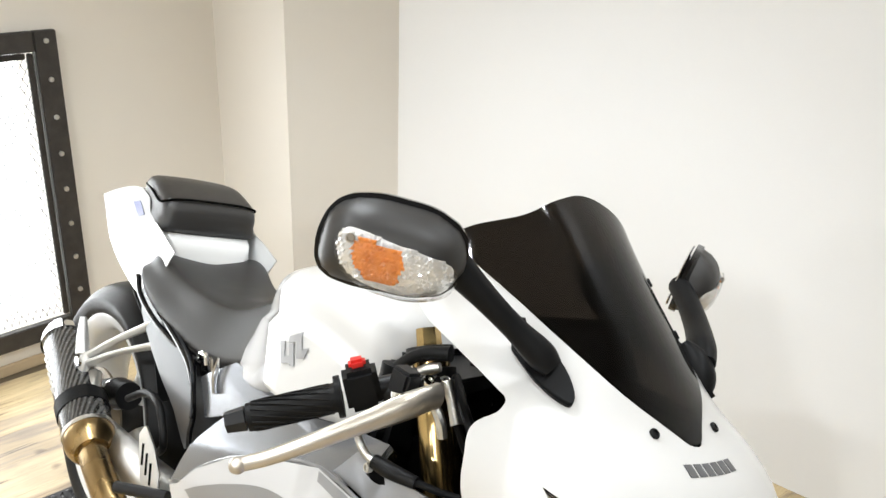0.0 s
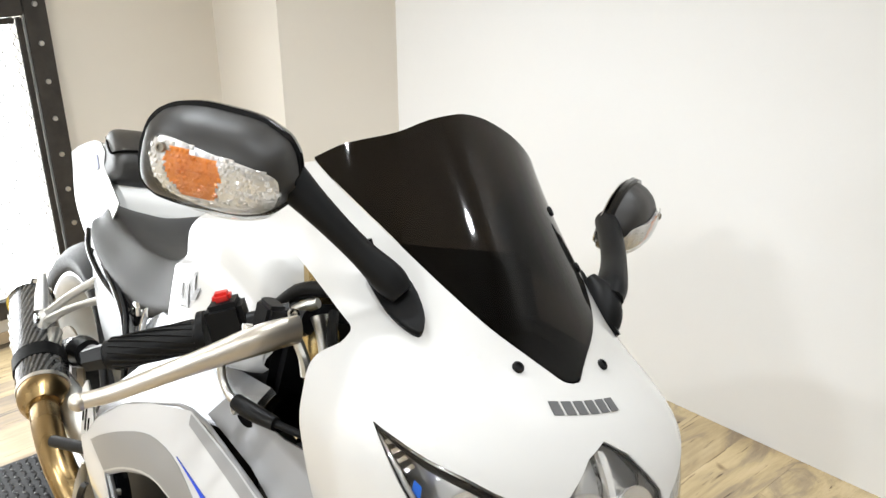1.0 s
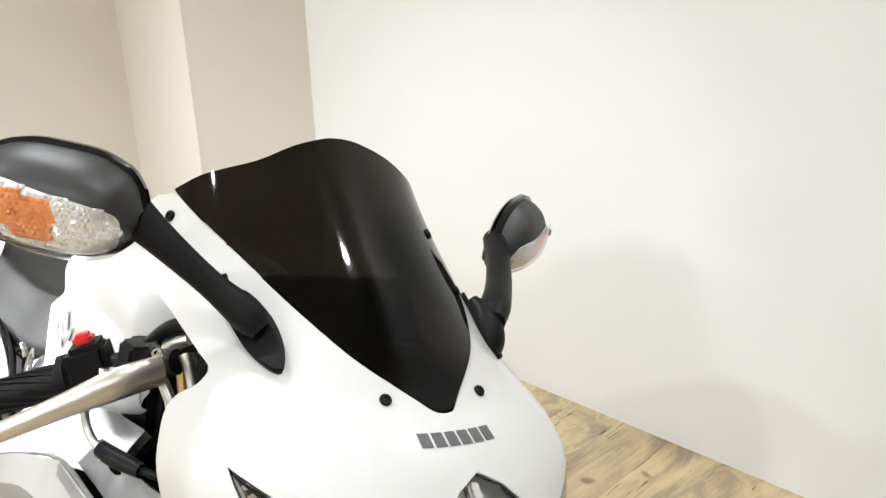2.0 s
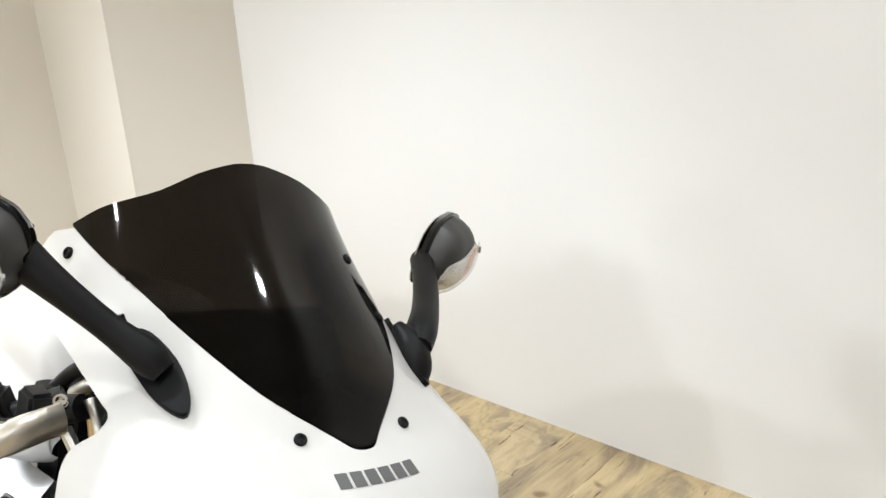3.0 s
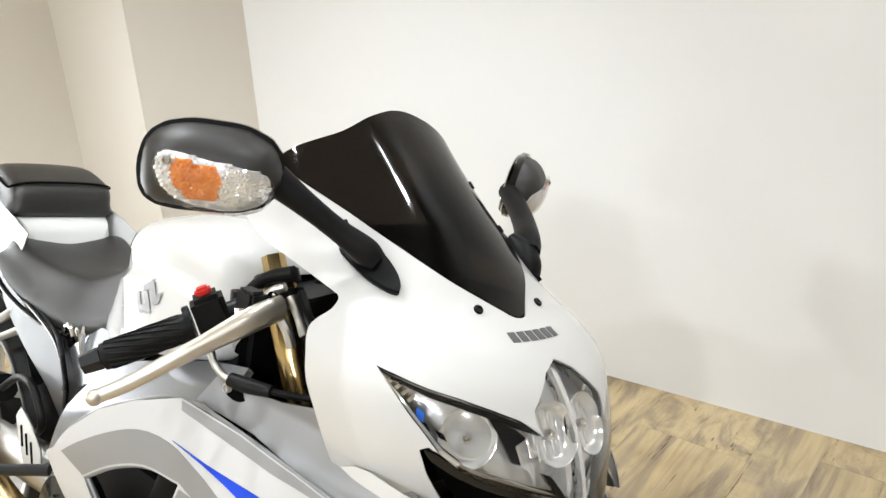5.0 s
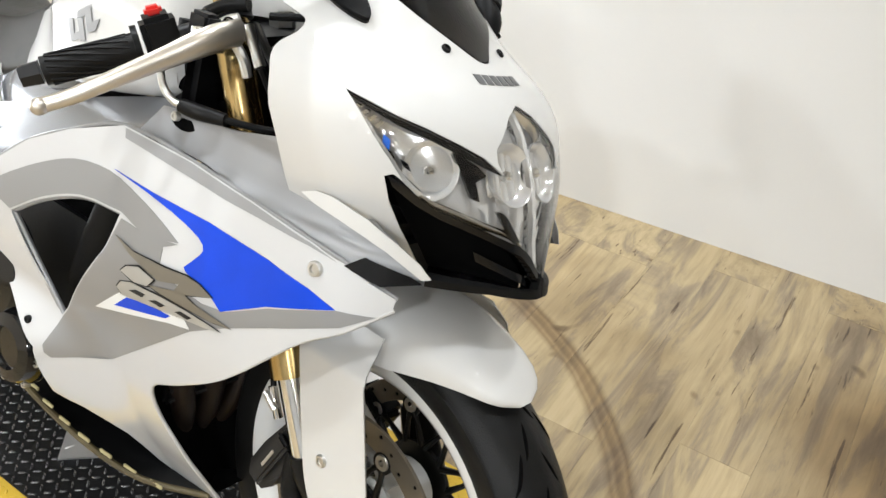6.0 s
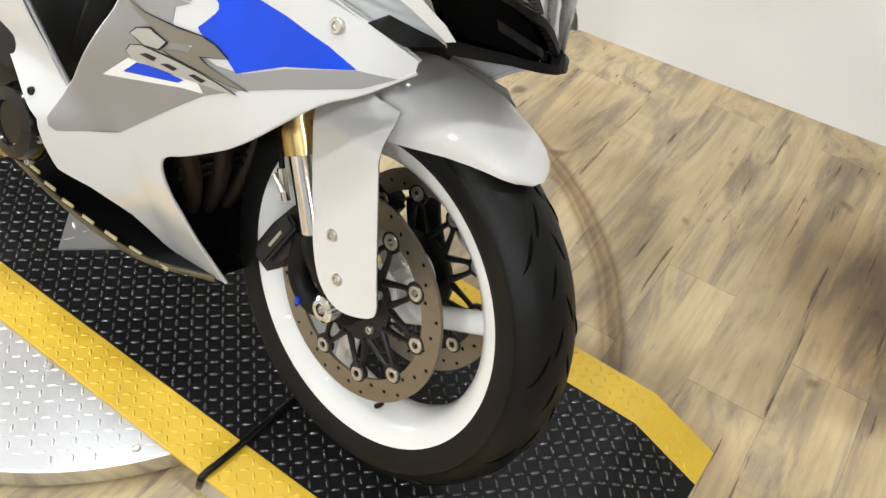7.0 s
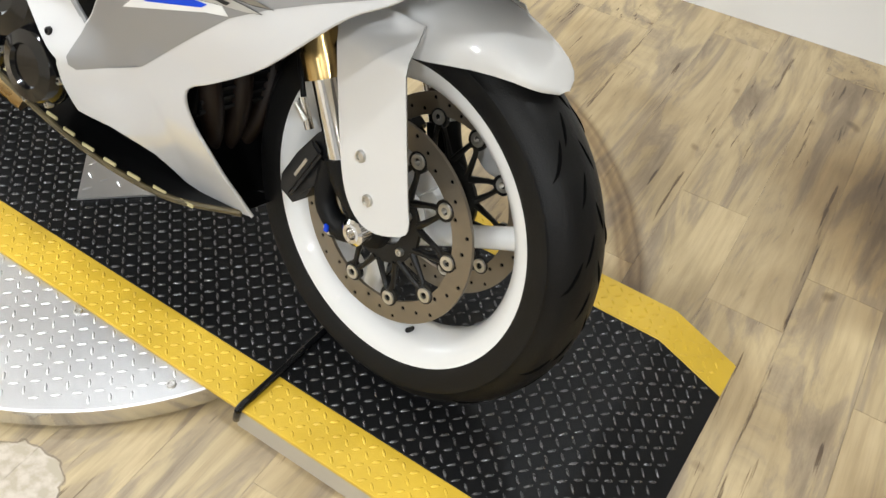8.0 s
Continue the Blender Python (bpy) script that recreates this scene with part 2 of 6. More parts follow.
def tube(points, radius, sides=12, steps=6, flat=1.0, bm=None):
    """A round bar along a smooth line; radius may be a list, one for each point."""
    bm = bm or bmesh.new()
    pts = spline(points, steps) if len(points) > 2 else [Vector(p) for p in points]
    rad = [radius] * len(points) if not isinstance(radius, (list, tuple)) else radius
    rr = graph([(i, r) for i, r in enumerate(rad)])
    last = None
    up = Vector((0.13, 0.31, 0.94))
    for k, p in enumerate(pts):
        d = (pts[min(k + 1, len(pts) - 1)] - pts[max(k - 1, 0)]).normalized()
        a = d.cross(up).normalized()
        b = d.cross(a).normalized()
        r = rr(k * (len(points) - 1) / (len(pts) - 1))
        ring = [bm.verts.new(p + a * math.cos(s * math.tau / sides) * r + b * math.sin(s * math.tau / sides) * r * flat) for s in range(sides)]
        if last:
            for s in range(sides):
                bm.faces.new((last[s - 1], last[s], ring[s], ring[s - 1]))
        else:
            bm.faces.new(list(reversed(ring)))
        last = ring
    bm.faces.new(last)
    return bm


def lathe(profile, sides=48, axis="Y", bm=None):
    """Turns a closed profile of (radius, along) about an axis."""
    bm = bm or bmesh.new()
    turn = {"Y": lambda r, h, a: (r * math.cos(a), h, r * math.sin(a)), "Z": lambda r, h, a: (r * math.cos(a), r * math.sin(a), h), "X": lambda r, h, a: (h, r * math.cos(a), r * math.sin(a))}[axis]
    rings = [[bm.verts.new(turn(r, h, s * math.tau / sides)) for r, h in profile] for s in range(sides)]
    for s in range(sides):
        for k in range(len(profile)):
            bm.faces.new((rings[s - 1][k - 1], rings[s - 1][k], rings[s][k], rings[s][k - 1]))
    return bm


def box(x0, x1, y0, y1, z0, z1, bevel=0.0, bm=None):
    out = bm or bmesh.new()
    b = bmesh.new()
    bmesh.ops.create_cube(b, size=1, matrix=pose((x0 + x1) / 2, (y0 + y1) / 2, (z0 + z1) / 2) @ Matrix.Diagonal((x1 - x0, y1 - y0, z1 - z0, 1)))
    if bevel:
        bmesh.ops.bevel(b, geom=b.edges[:], offset=bevel, segments=2, affect="EDGES")
    me = bpy.data.meshes.new("tmp")
    b.to_mesh(me)
    out.from_mesh(me)
    bpy.data.meshes.remove(me)
    b.free()
    return out


def slab(poly, z0, z1, bevel=0.0):
    """A polygon of (x, y), raised from z0 to z1."""
    bm = bmesh.new()
    low, high = [bm.verts.new((x, y, z0)) for x, y in poly], [bm.verts.new((x, y, z1)) for x, y in poly]
    bm.faces.new(list(reversed(low)))
    top = bm.faces.new(high)
    for i in range(len(poly)):
        bm.faces.new((low[i - 1], low[i], high[i], high[i - 1]))
    if bevel:
        bmesh.ops.bevel(bm, geom=list(top.edges), offset=bevel, segments=2, affect="EDGES")
    return bm


def moved(bm, m):
    bmesh.ops.transform(bm, matrix=m, verts=bm.verts)
    return bm


def bolt(radius, height, axis_m, sides=16, socket=0.55):
    """A round cap screw with a socket in its head, standing along z."""
    s = radius * socket
    bm = lathe([(0.0001, -height), (radius, -height), (radius, height * 0.5), (radius * 0.86, height), (s, height), (s * 0.9, height * 0.2), (0.0001, height * 0.2)], sides, "Z")
    return moved(bm, axis_m)


# ---- room ----
WALL_Y = 2.405
floor_base = structure("floor", box(-3.2, 7.0, -7.0, 2.6, -0.08, -0.004), material("floor_base", (0.10, 0.075, 0.045), 0.7), "worn light oak plank floor", "floor")
structure("wall_north", box(-2.10, 7.0, WALL_Y, WALL_Y + 0.15, -0.004, CEILING), WALL, "plain white painted wall", "wall")
structure("wall_return", slab([(-2.262, 2.057), (-2.10, WALL_Y), (-2.10, WALL_Y + 0.15), (-2.262, WALL_Y + 0.15)], -0.004, CEILING), WARM_WALL, "narrow return wall tinted for warm light", "wall")
structure("wall_step", box(-2.66, -2.265, 2.057, 2.2, -0.004, CEILING), WARM_WALL, "narrow wall step tinted for warm light", "wall")
WIN_X = -2.66
WIN = (0.30, 1.42, 0.145, 1.01)  # clear opening: y from, y to, z from, z to
wall = box(WIN_X - 0.15, WIN_X, -7.0, WIN[0], -0.004, CEILING)
for y0, y1, z0, z1 in ((WIN[1], 2.2, -0.004, CEILING), (WIN[0], WIN[1], -0.004, WIN[2]), (WIN[0], WIN[1], WIN[3], CEILING)):
    box(WIN_X - 0.15, WIN_X, y0, y1, z0, z1, bm=wall)
structure("wall_west", wall, WARM_WALL, "plain wall tinted for warm light, with a meshed opening", "wall")
structure("wall_south", box(-2.81, 7.0, -7.15, -7.0, -0.004, CEILING), DIM, "plain grey painted wall", "wall")
structure("wall_east", box(7.0, 7.15, -7.15, 2.555, -0.004, CEILING), DIM, "plain grey painted wall", "wall")
structure("ceiling", box(-2.81, 7.15, -7.15, 2.555, CEILING, CEILING + 0.1), CEIL, "plain white ceiling", "ceiling")
structure("baseboard", box(WIN_X, WIN_X + 0.012, -7.0, 2.057, -0.003, 0.035, 0.003), material("wood_trim", (0.42, 0.32, 0.20), 0.5, vary=0.2), "thin wooden trim strip along the wall", "trim")

window = thing("window_1", pose(WIN_X, 0, 0), "meshed opening in a riveted black steel frame", "window", kind="structure")


def steel_bar(y0, y1, z0, z1, depth):
    return box(0.002, depth, y0, y1, z0, z1, 0.003)


y0, y1, z0, z1 = WIN
for spec in ((y1, y1 + 0.068, z0 - 0.06, z1 + 0.06), (y0 - 0.068, y0, z0 - 0.06, z1 + 0.06), (y0 + 0.002, y1 - 0.002, z1, z1 + 0.06), (y0 + 0.002, y1 - 0.002, z0 - 0.06, z0)):
    part("window_frame", steel_bar(*spec, 0.028), FRAME, window, "worn black steel frame bar")
bead = steel_bar(y1 - 0.022, y1 - 0.004, z0 + 0.005, z1 - 0.005, 0.014)
part("inner_bead", bead, FRAME, window, "rust-stained inner bead")
part("inner_bead", steel_bar(y0 + 0.004, y1 - 0.026, z1 - 0.022, z1 - 0.004, 0.014), FRAME, window, "rust-stained inner bead")
for k in range(9):
    rz = z0 - 0.03 + k * (z1 - z0 + 0.06) / 8
    rivet = part("rivet", bolt(0.008, 0.004, pose(0.031, y1 + 0.034, rz, 0, 90, 0), 10), ALU, window)
mesh = bmesh.new()
GLOW = bpy.data.materials.new("bright_daylight")
GLOW.use_nodes = True
GLOW.node_tree.nodes["Principled BSDF"].inputs["Emission Color"].default_value = (0.95, 0.98, 1.0, 1)
GLOW.node_tree.nodes["Principled BSDF"].inputs["Emission Strength"].default_value = 2.8
# expanded metal: diagonal wires, two ways
pitch = 0.023
for sign in (1, -1):
    n = int((y1 - y0 + (z1 - z0)) / pitch)
    for k in range(n + 1):
        a = Vector((0, y0 + k * pitch, z0)) if sign > 0 else Vector((0, y1 - k * pitch, z0))
        run = z1 - z0
        b = a + Vector((0, -sign * run * 0.55, run))
        lo, hi = 0.0, 1.0
        for edge_y in (y0, y1):
            d = b.y - a.y
            s = (edge_y - a.y) / d
            if (edge_y == y0) == (d > 0):
                lo = max(lo, s)
            else:
                hi = min(hi, s)
        if hi - lo > 0.02:
            tube([a.lerp(b, lo) + Vector((-0.02, 0, 0)), a.lerp(b, hi) + Vector((-0.02, 0, 0))], 0.0015, 5, bm=mesh)
part("wire_mesh", mesh, material("mesh_steel", (0.35, 0.35, 0.35), 0.4, 0.7), window, "expanded metal mesh", "stuff")
tagged(part("backdrop", box(WIN_X - 0.145, WIN_X - 0.12, y0 - 0.3, y1 + 0.3, z0 - 0.1, z1 + 0.3), GLOW, None, "bright white daylight outside", "structure"), category="backdrop")

for lx, ly, power, size, cone, blend in LAMPS:
    lamp = thing("ceiling_light", pose(lx, ly, CEILING), "recessed white ceiling light", "ceiling light", "ceiling lights")
    part("rim", lathe([(size / 2 + 0.006, -0.025), (size / 2 + 0.025, -0.022), (size / 2 + 0.028, -0.002), (size / 2 + 0.006, -0.002)], 32, "Z"), CEIL, lamp)
    panel_mat = bpy.data.materials.get("lamp_panel") or bpy.data.materials.new("lamp_panel")
    panel_mat.use_nodes = True
    panel_mat.node_tree.nodes["Principled BSDF"].inputs["Emission Color"].default_value = (1, 0.97, 0.92, 1)
    panel_mat.node_tree.nodes["Principled BSDF"].inputs["Emission Strength"].default_value = 14
    part("diffuser", lathe([(0.001, -0.012), (size / 2 + 0.004, -0.012), (size / 2 + 0.004, -0.004), (0.001, -0.004)], 32, "Z"), panel_mat, lamp, "glowing diffuser")

# ---- display stand: turntable, mat, ramp ----
TOP = 0.055
HEAD = radians(-5.2)  # the mat's direction
MATRIX = Matrix.Rotation(HEAD, 4, "Z")
V0, V1 = 0.588, 1.198   # near and far edge of the mat, across its direction
U_FLAT, U_END, U_REAR = -0.012, 0.118, -1.96
BAND = 0.082

turntable = thing("turntable", pose(-0.958, 0.965, 0), "round display turntable of bright aluminium chequer plate", "turntable")
R_DISC = 0.562
part("plate", lathe([(0.001, TOP - 0.006), (R_DISC - 0.004, TOP - 0.006), (R_DISC, TOP - 0.003), (R_DISC - 0.003, TOP), (0.001, TOP)], 128, "Z"), PLATE, turntable, "aluminium chequer plate")
part("skirt", lathe([(R_DISC - 0.02, 0.012), (R_DISC - 0.004, 0.012), (R_DISC - 0.004, TOP - 0.006), (R_DISC - 0.02, TOP - 0.006)], 128, "Z"), material("polished_skirt", (0.7, 0.69, 0.66), 0.14, 1.0, vary=0.08, scale=20), turntable, "polished metal skirt")
part("base_ring", lathe([(0.40, 0.0), (0.52, 0.0), (0.52, 0.02), (0.40, 0.02)], 64, "Z"), DARK, turntable)


def lozenges(places, length, width, height, m=None):
    """Raised tread bars: thin lens-shaped ridges, joined."""
    verts, faces = [], []
    for x, y, z, a, slope in places:
        c, s = math.cos(a), math.sin(a)
        base = len(verts)
        ring = [(-0.5, 0), (-0.2, 0.42), (0.2, 0.42), (0.5, 0), (0.2, -0.42), (-0.2, -0.42)]
        for px, py in ring:
            qx, qy = px * length, py * width
            verts.append((x + c * qx - s * qy, y + s * qx + c * qy, z + slope * (c * qx - s * qy) - 0.0006))
        for px in (-0.22, 0.22):
            qx = px * length
            verts.append((x + c * qx, y + s * qx, z + slope * c * qx + height))
        for f in ((0, 1, 6), (1, 2, 7, 6), (2, 3, 7), (3, 4, 7), (4, 5, 6, 7), (5, 0, 6)):
            faces.append([base + i for i in f])
    me = bpy.data.meshes.new("tread")
    me.from_pydata(verts, [], faces)
    bm = bmesh.new()
    bm.from_mesh(me)
    bpy.data.meshes.remove(me)
    return moved(bm, m) if m else bm


def tread(u0, u1, v0, v1, pitch, height, keep=lambda u, v: True):
    out = []
    for i in range(int((u1 - u0) / pitch)):
        for j in range(int((v1 - v0) / pitch)):
            u, v = u0 + (i + 0.5) * pitch, v0 + (j + 0.5) * pitch
            if keep(u, v):
                z, slope = height(u)
                out.append((u, v, z, radians(45 if (i + j) % 2 else -45) + 0.0, slope))
    return out


def mat_height(u):
    z_top = TOP + 0.008
    if u < U_FLAT:
        return z_top, 0.0
    k = (u - U_FLAT) / (U_END - U_FLAT)
    return z_top + (0.006 - z_top) * k, (0.006 - z_top) / (U_END - U_FLAT)


# the boards that carry the mat beyond the turntable
ramp = thing("ramp", MATRIX.copy(), "low grey ramp box under the rubber mat", "ramp")
side = bmesh.new()
outline = [(-0.50, 0.0), (U_END - 0.01, 0.0), (U_FLAT, TOP - 0.001), (-0.50, TOP - 0.001)]
for v in (V0 + 0.004, V1 - 0.004):
    side_v = [side.verts.new((u, v, z)) for u, z in outline]
    side.faces.new(side_v)
side.verts.ensure_lookup_table()
for i in range(4):
    side.faces.new([side.verts[k] for k in (i, (i + 1) % 4, 4 + (i + 1) % 4, 4 + i)])
part("ramp_box", side, material("ramp_board", (0.42, 0.38, 0.31), 0.45, vary=0.15), ramp, smooth=False)
part("rear_box", box(U_REAR + 0.01, -1.50, V0 + 0.004, V1 - 0.004, 0, TOP - 0.001, 0.002), bpy.data.materials["ramp_board"], ramp)


def strip(v0, v1, thick=0.007):
    """A lengthwise strip of the mat, which bends down over the ramp."""
    us = [U_REAR, -1.6, -1.2, -0.5, -0.2, -0.06, U_FLAT - 0.02, U_FLAT, U_FLAT + 0.02, 0.05, U_END]
    bm = bmesh.new()
    rows = []
    for u in us:
        z = mat_height(u)[0]
        rows.append([bm.verts.new((u, v, zz)) for v, zz in ((v0, z - thick), (v0, z - 0.001), (v0 + 0.001, z), (v1 - 0.001, z), (v1, z - 0.001), (v1, z - thick))])
    for a, b in zip(rows, rows[1:]):
        for k in range(6):
            bm.faces.new((a[k - 1], a[k], b[k], b[k - 1]))
    bm.faces.new(rows[0])
    bm.faces.new(list(reversed(rows[-1])))
    return bm


mat_ob = thing("rubber_mat", MATRIX.copy(), "black diamond-tread rubber mat with yellow borders", "mat")
part("field", strip(V0 + BAND + 0.0005, V1 - BAND - 0.0005), MAT, mat_ob, "black diamond-tread rubber")
part("tread", lozenges(tread(U_REAR + 0.005, U_END - 0.01, V0 + BAND, V1 - BAND, 0.0185, mat_height), 0.0178, 0.0058, 0.0042), TREAD, mat_ob, "raised tread bars", "stuff", sharp=150)
for v0 in (V0, V1 - BAND):
    border = part("border", strip(v0, v0 + BAND), YELLOW, mat_ob, "yellow border band")
    part("border_tread", lozenges(tread(U_REAR + 0.005, U_END - 0.01, v0 + 0.002, v0 + BAND - 0.002, 0.0185, mat_height), 0.0172, 0.0062, 0.0036), YELLOW, border, "raised yellow tread bars", "stuff", sharp=150)
near = tread(-0.62, 0.62, -0.62, 0.62, 0.0225, lambda u: (TOP, 0.0), lambda u, v: math.hypot(u, v) < R_DISC - 0.02 and v < -0.28)
part("tread", lozenges(near, 0.0195, 0.0058, 0.0030, MATRIX), PLATE, turntable, "raised tread bars", "stuff", sharp=150)
for bx, by in ((-0.774, 0.650), (-0.550, 0.614), (-1.02, 0.64)):
    part("screw", bolt(0.0075, 0.003, pose(bx + 0.958, by - 0.965, TOP + 0.002)), ALU, turntable)

cable = thing("cable", MATRIX.copy(), "black taped cable laid across the mat", "cable")
z_c = TOP + 0.0155
part("cord", tube([(-0.492, V0 - 0.004, 0.035), (-0.487, V0 - 0.005, TOP - 0.002), (-0.484, V0 + 0.003, z_c - 0.002), (-0.480, V0 + 0.05, z_c), (-0.474, V0 + 0.25, z_c), (-0.470, V0 + 0.45, z_c), (-0.466, V1 - 0.05, z_c)], 0.0062, 10), GLOSS, cable)
tab = thing("bracket", Matrix.Identity(4), "small aluminium chequer plate wedge on the mat", "bracket")
part("wedge", slab([(-0.960, 0.844), (-0.80, 0.97), (-1.037, 0.95)], TOP + 0.0095, TOP + 0.014), PLATE, tab)
WEDGE_Z = TOP + 0.014
part("tread", lozenges([(x, y, WEDGE_Z, radians(a), 0.0) for x, y, a in ((-.965, .875, 60), (-.985, .905, -30), (-.955, .910, 60), (-1.005, .935, 60), (-.925, .915, -30), (-.970, .940, -30), (-.930, .945, 60), (-.890, .935, 60), (-.880, .955, -30))], 0.024, 0.008, 0.002), PLATE, tab)

# ---- motorcycle: x ahead, y to its left, z up from the mat; the front axle stands over the origin ----
BIKE = pose(-0.3225, 0.7484, 0.0656, 0, 0, -8) @ pose(0, 0, 0, -18)
moto = thing("motorcycle", BIKE, "white sport motorcycle with blue side graphics leaning on its stand", "motorcycle")
# the steered front end: turned a little to the right, upright axis tipped
FRONT = Matrix(((0.9938, 0.1106, -0.0098, 0.0152), (-0.1111, 0.9900, -0.0874, 0.0433), (0, 0.0879, 0.9961, 0.3211), (0, 0, 0, 1))) @ Matrix.Translation((0, 0, -0.30))
RAKE = radians(28)

# front fairing: a body of upright ellipse quarters; a runs round it from the middle, z upwards
NOSE_X = graph([(.62, .165), (.69, .168), (.73, .158), (.76, .146), (.80, .133), (.85, .109), (.895, .074), (.918, .045), (.938, .008), (.98, -.040), (1.03, -.095), (1.08, -.155), (1.14, -.228), (1.17, -.27)])
BACK_X = graph([(.62, 0), (.75, 0), (.80, -.02), (.85, -.045), (.89, -.06), (.94, -.13), (.98, -.21), (1.03, -.29), (1.14, -.34)])
HALF_W = graph([(.62, .13), (.70, .145), (.74, .165), (.78, .188), (.82, .203), (.89, .207), (.94, .178), (.98, .165), (1.03, .155), (1.08, .145), (1.14, .135)])
POINTED = graph([(.62, 2.6), (.72, 2.5), (.76, 1.9), (.80, 1.4), (.85, 1.12), (.9, 1.0), (1.2, 1.0)])


def cowl(a, z):
    s, xf, xb, w = abs(a) / 0.3, NOSE_X(z), BACK_X(z), HALF_W(z)
    side = -1 if a >= 0 else 1
    if s <= 1:
        return (xb + (xf - xb) * max(0.0, math.cos(s * math.pi / 2)) ** POINTED(z), side * w * math.sin(s * math.pi / 2), z)
    return (xb - (s - 1) * 0.3, side * w, z)


INWARD.add(cowl)


def both(half):
    """A closed outline from its right half, which begins and ends on the middle line."""
    return [*half, *[(-a, z) for a, z in reversed(half) if abs(a) > 1e-6]]


def smooth2(points, steps=4):
    return [(p.x, p.y) for p in spline([(a, b, 0) for a, b in points], steps)]


LIGHT_TOP = [(0, .904), (.008, .901), (.025, .894), (.044, .878), (.060, .864), (.062, .852), (.057, .841), (.079, .856), (.107, .866), (.142, .876), (.178, .883), (.209, .890), (.237, .895)]
LIGHT_SIDE = [(.237, .895), (.211, .867), (.190, .842), (.176, .821), (.161, .807)]
LIGHT_LOW = [(.161, .807), (.140, .796), (.111, .788), (.073, .777), (.036, .767), (.019, .756), (.005, .738), (0, .736)]
INTAKE = [(.197, .822), (.193, .797), (.179, .767), (.164, .739), (.146, .708)]
NOTCH = smooth2([(.372, .763), (.357, .823), (.355, .875), (.349, .899), (.330, .914), (.285, .932), (.268, .942), (.285, .948), (.36, .970)], 4)
SCREEN_EDGE = smooth2([(0, .9355), (.013, .937), (.028, .944), (.050, .954), (.088, .971), (.135, .997), (.186, 1.025), (.228, 1.043), (.266, 1.058)], 3)
SCREEN_TOP = smooth2([(.266, 1.060), (.225, 1.08), (.186, 1.093), (.141, 1.106), (.084, 1.125), (.03, 1.136), (0, 1.138)], 3)
white_half = [*LIGHT_TOP, *LIGHT_SIDE[1:4], (.186, .826), *INTAKE, (.178, .727), (.225, .746), (.309, .759), (.338, .763), *NOTCH, (.372, .99), (.352, 1.02), (.30, 1.048), *reversed(SCREEN_EDGE)]
inner_half = [*LIGHT_TOP, *LIGHT_SIDE[1:4], (.20, .82), (.21, .78), (.25, .778), (.34, .782), (.352, .82), (.350, .873), (.343, .895), (.325, .908), (.282, .926), (.258, .942), (.280, .954), (.355, .976), (.362, .99), (.345, 1.015), (.30, 1.042), *reversed(SCREEN_EDGE)]
# Near-black sheet keeps the fairing's inside dark, its shade in the colour.
part("inner_cowl", panel(both(inner_half), cowl, 0.014, 0.002, lift=-0.0045), GROOVE, moto, "near-black sheet that darkens the inside of the front fairing")
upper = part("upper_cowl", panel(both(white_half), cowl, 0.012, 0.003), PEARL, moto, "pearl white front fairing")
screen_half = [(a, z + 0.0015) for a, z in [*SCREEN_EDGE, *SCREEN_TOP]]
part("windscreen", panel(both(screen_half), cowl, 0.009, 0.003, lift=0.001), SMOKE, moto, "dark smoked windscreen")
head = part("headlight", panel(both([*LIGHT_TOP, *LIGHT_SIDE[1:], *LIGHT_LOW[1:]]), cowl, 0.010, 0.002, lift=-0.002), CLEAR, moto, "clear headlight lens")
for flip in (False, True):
    # Near-black back sheet puts the intake's depth of shade into the colour.
    part("air_intake", panel([*INTAKE, (.119, .712), (.080, .716), (.012, .717), (.006, .730), *reversed(LIGHT_LOW[:7]), (.178, .816)], cowl, 0.012, 0.004, lift=-0.026, mirror=flip), GROOVE, moto, "near-black back sheet of the air intake")
    part("intake_vane", panel([(.096, .751), (.017, .734), (.013, .722), (.094, .740)], cowl, 0.012, 0.003, lift=-0.014, mirror=flip), GLOSS, moto)
    part("intake_edge", panel([*LIGHT_LOW[:7], (.006, .728), (.020, .744), (.036, .757), (.071, .768), (.107, .779), (.137, .787), (.163, .797), (.188, .812), (.193, .823), (.176, .817)], cowl, 0.008, 0.020, lift=-0.002, mirror=flip), GLOSS, moto)
    part("intake_lip", panel([(.147, .713), (.119, .715), (.080, .719), (.012, .720), (.004, .732), (.001, .732), (.001, .711), (.012, .710), (.080, .711), (.119, .706), (.147, .702)], cowl, 0.010, 0.024, lift=0.001, mirror=flip), BLACK, moto)

# side fairing: a height field over the bike's middle plane
SIDE_Z = graph([(.13, -.01), (.20, .035), (.25, .070), (.30, .105), (.36, .138), (.42, .165), (.53, .205), (.65, .213), (.75, .205), (.85, .18)])
SIDE_X = graph([(-.7, .97), (-.3, 1.0), (-.1, .99), (0, .95), (.05, .88), (.1, .71), (.16, .4)])


def soft(k):
    k = min(1, max(0, k))
    return k * k * (3 - 2 * k)


def flank(x, z):
    bulge = 0.055 * soft((-0.31 - x) / 0.18) * soft((0.47 - z) / 0.10)
    return (x, -SIDE_Z(z) * SIDE_X(x) - bulge, z)


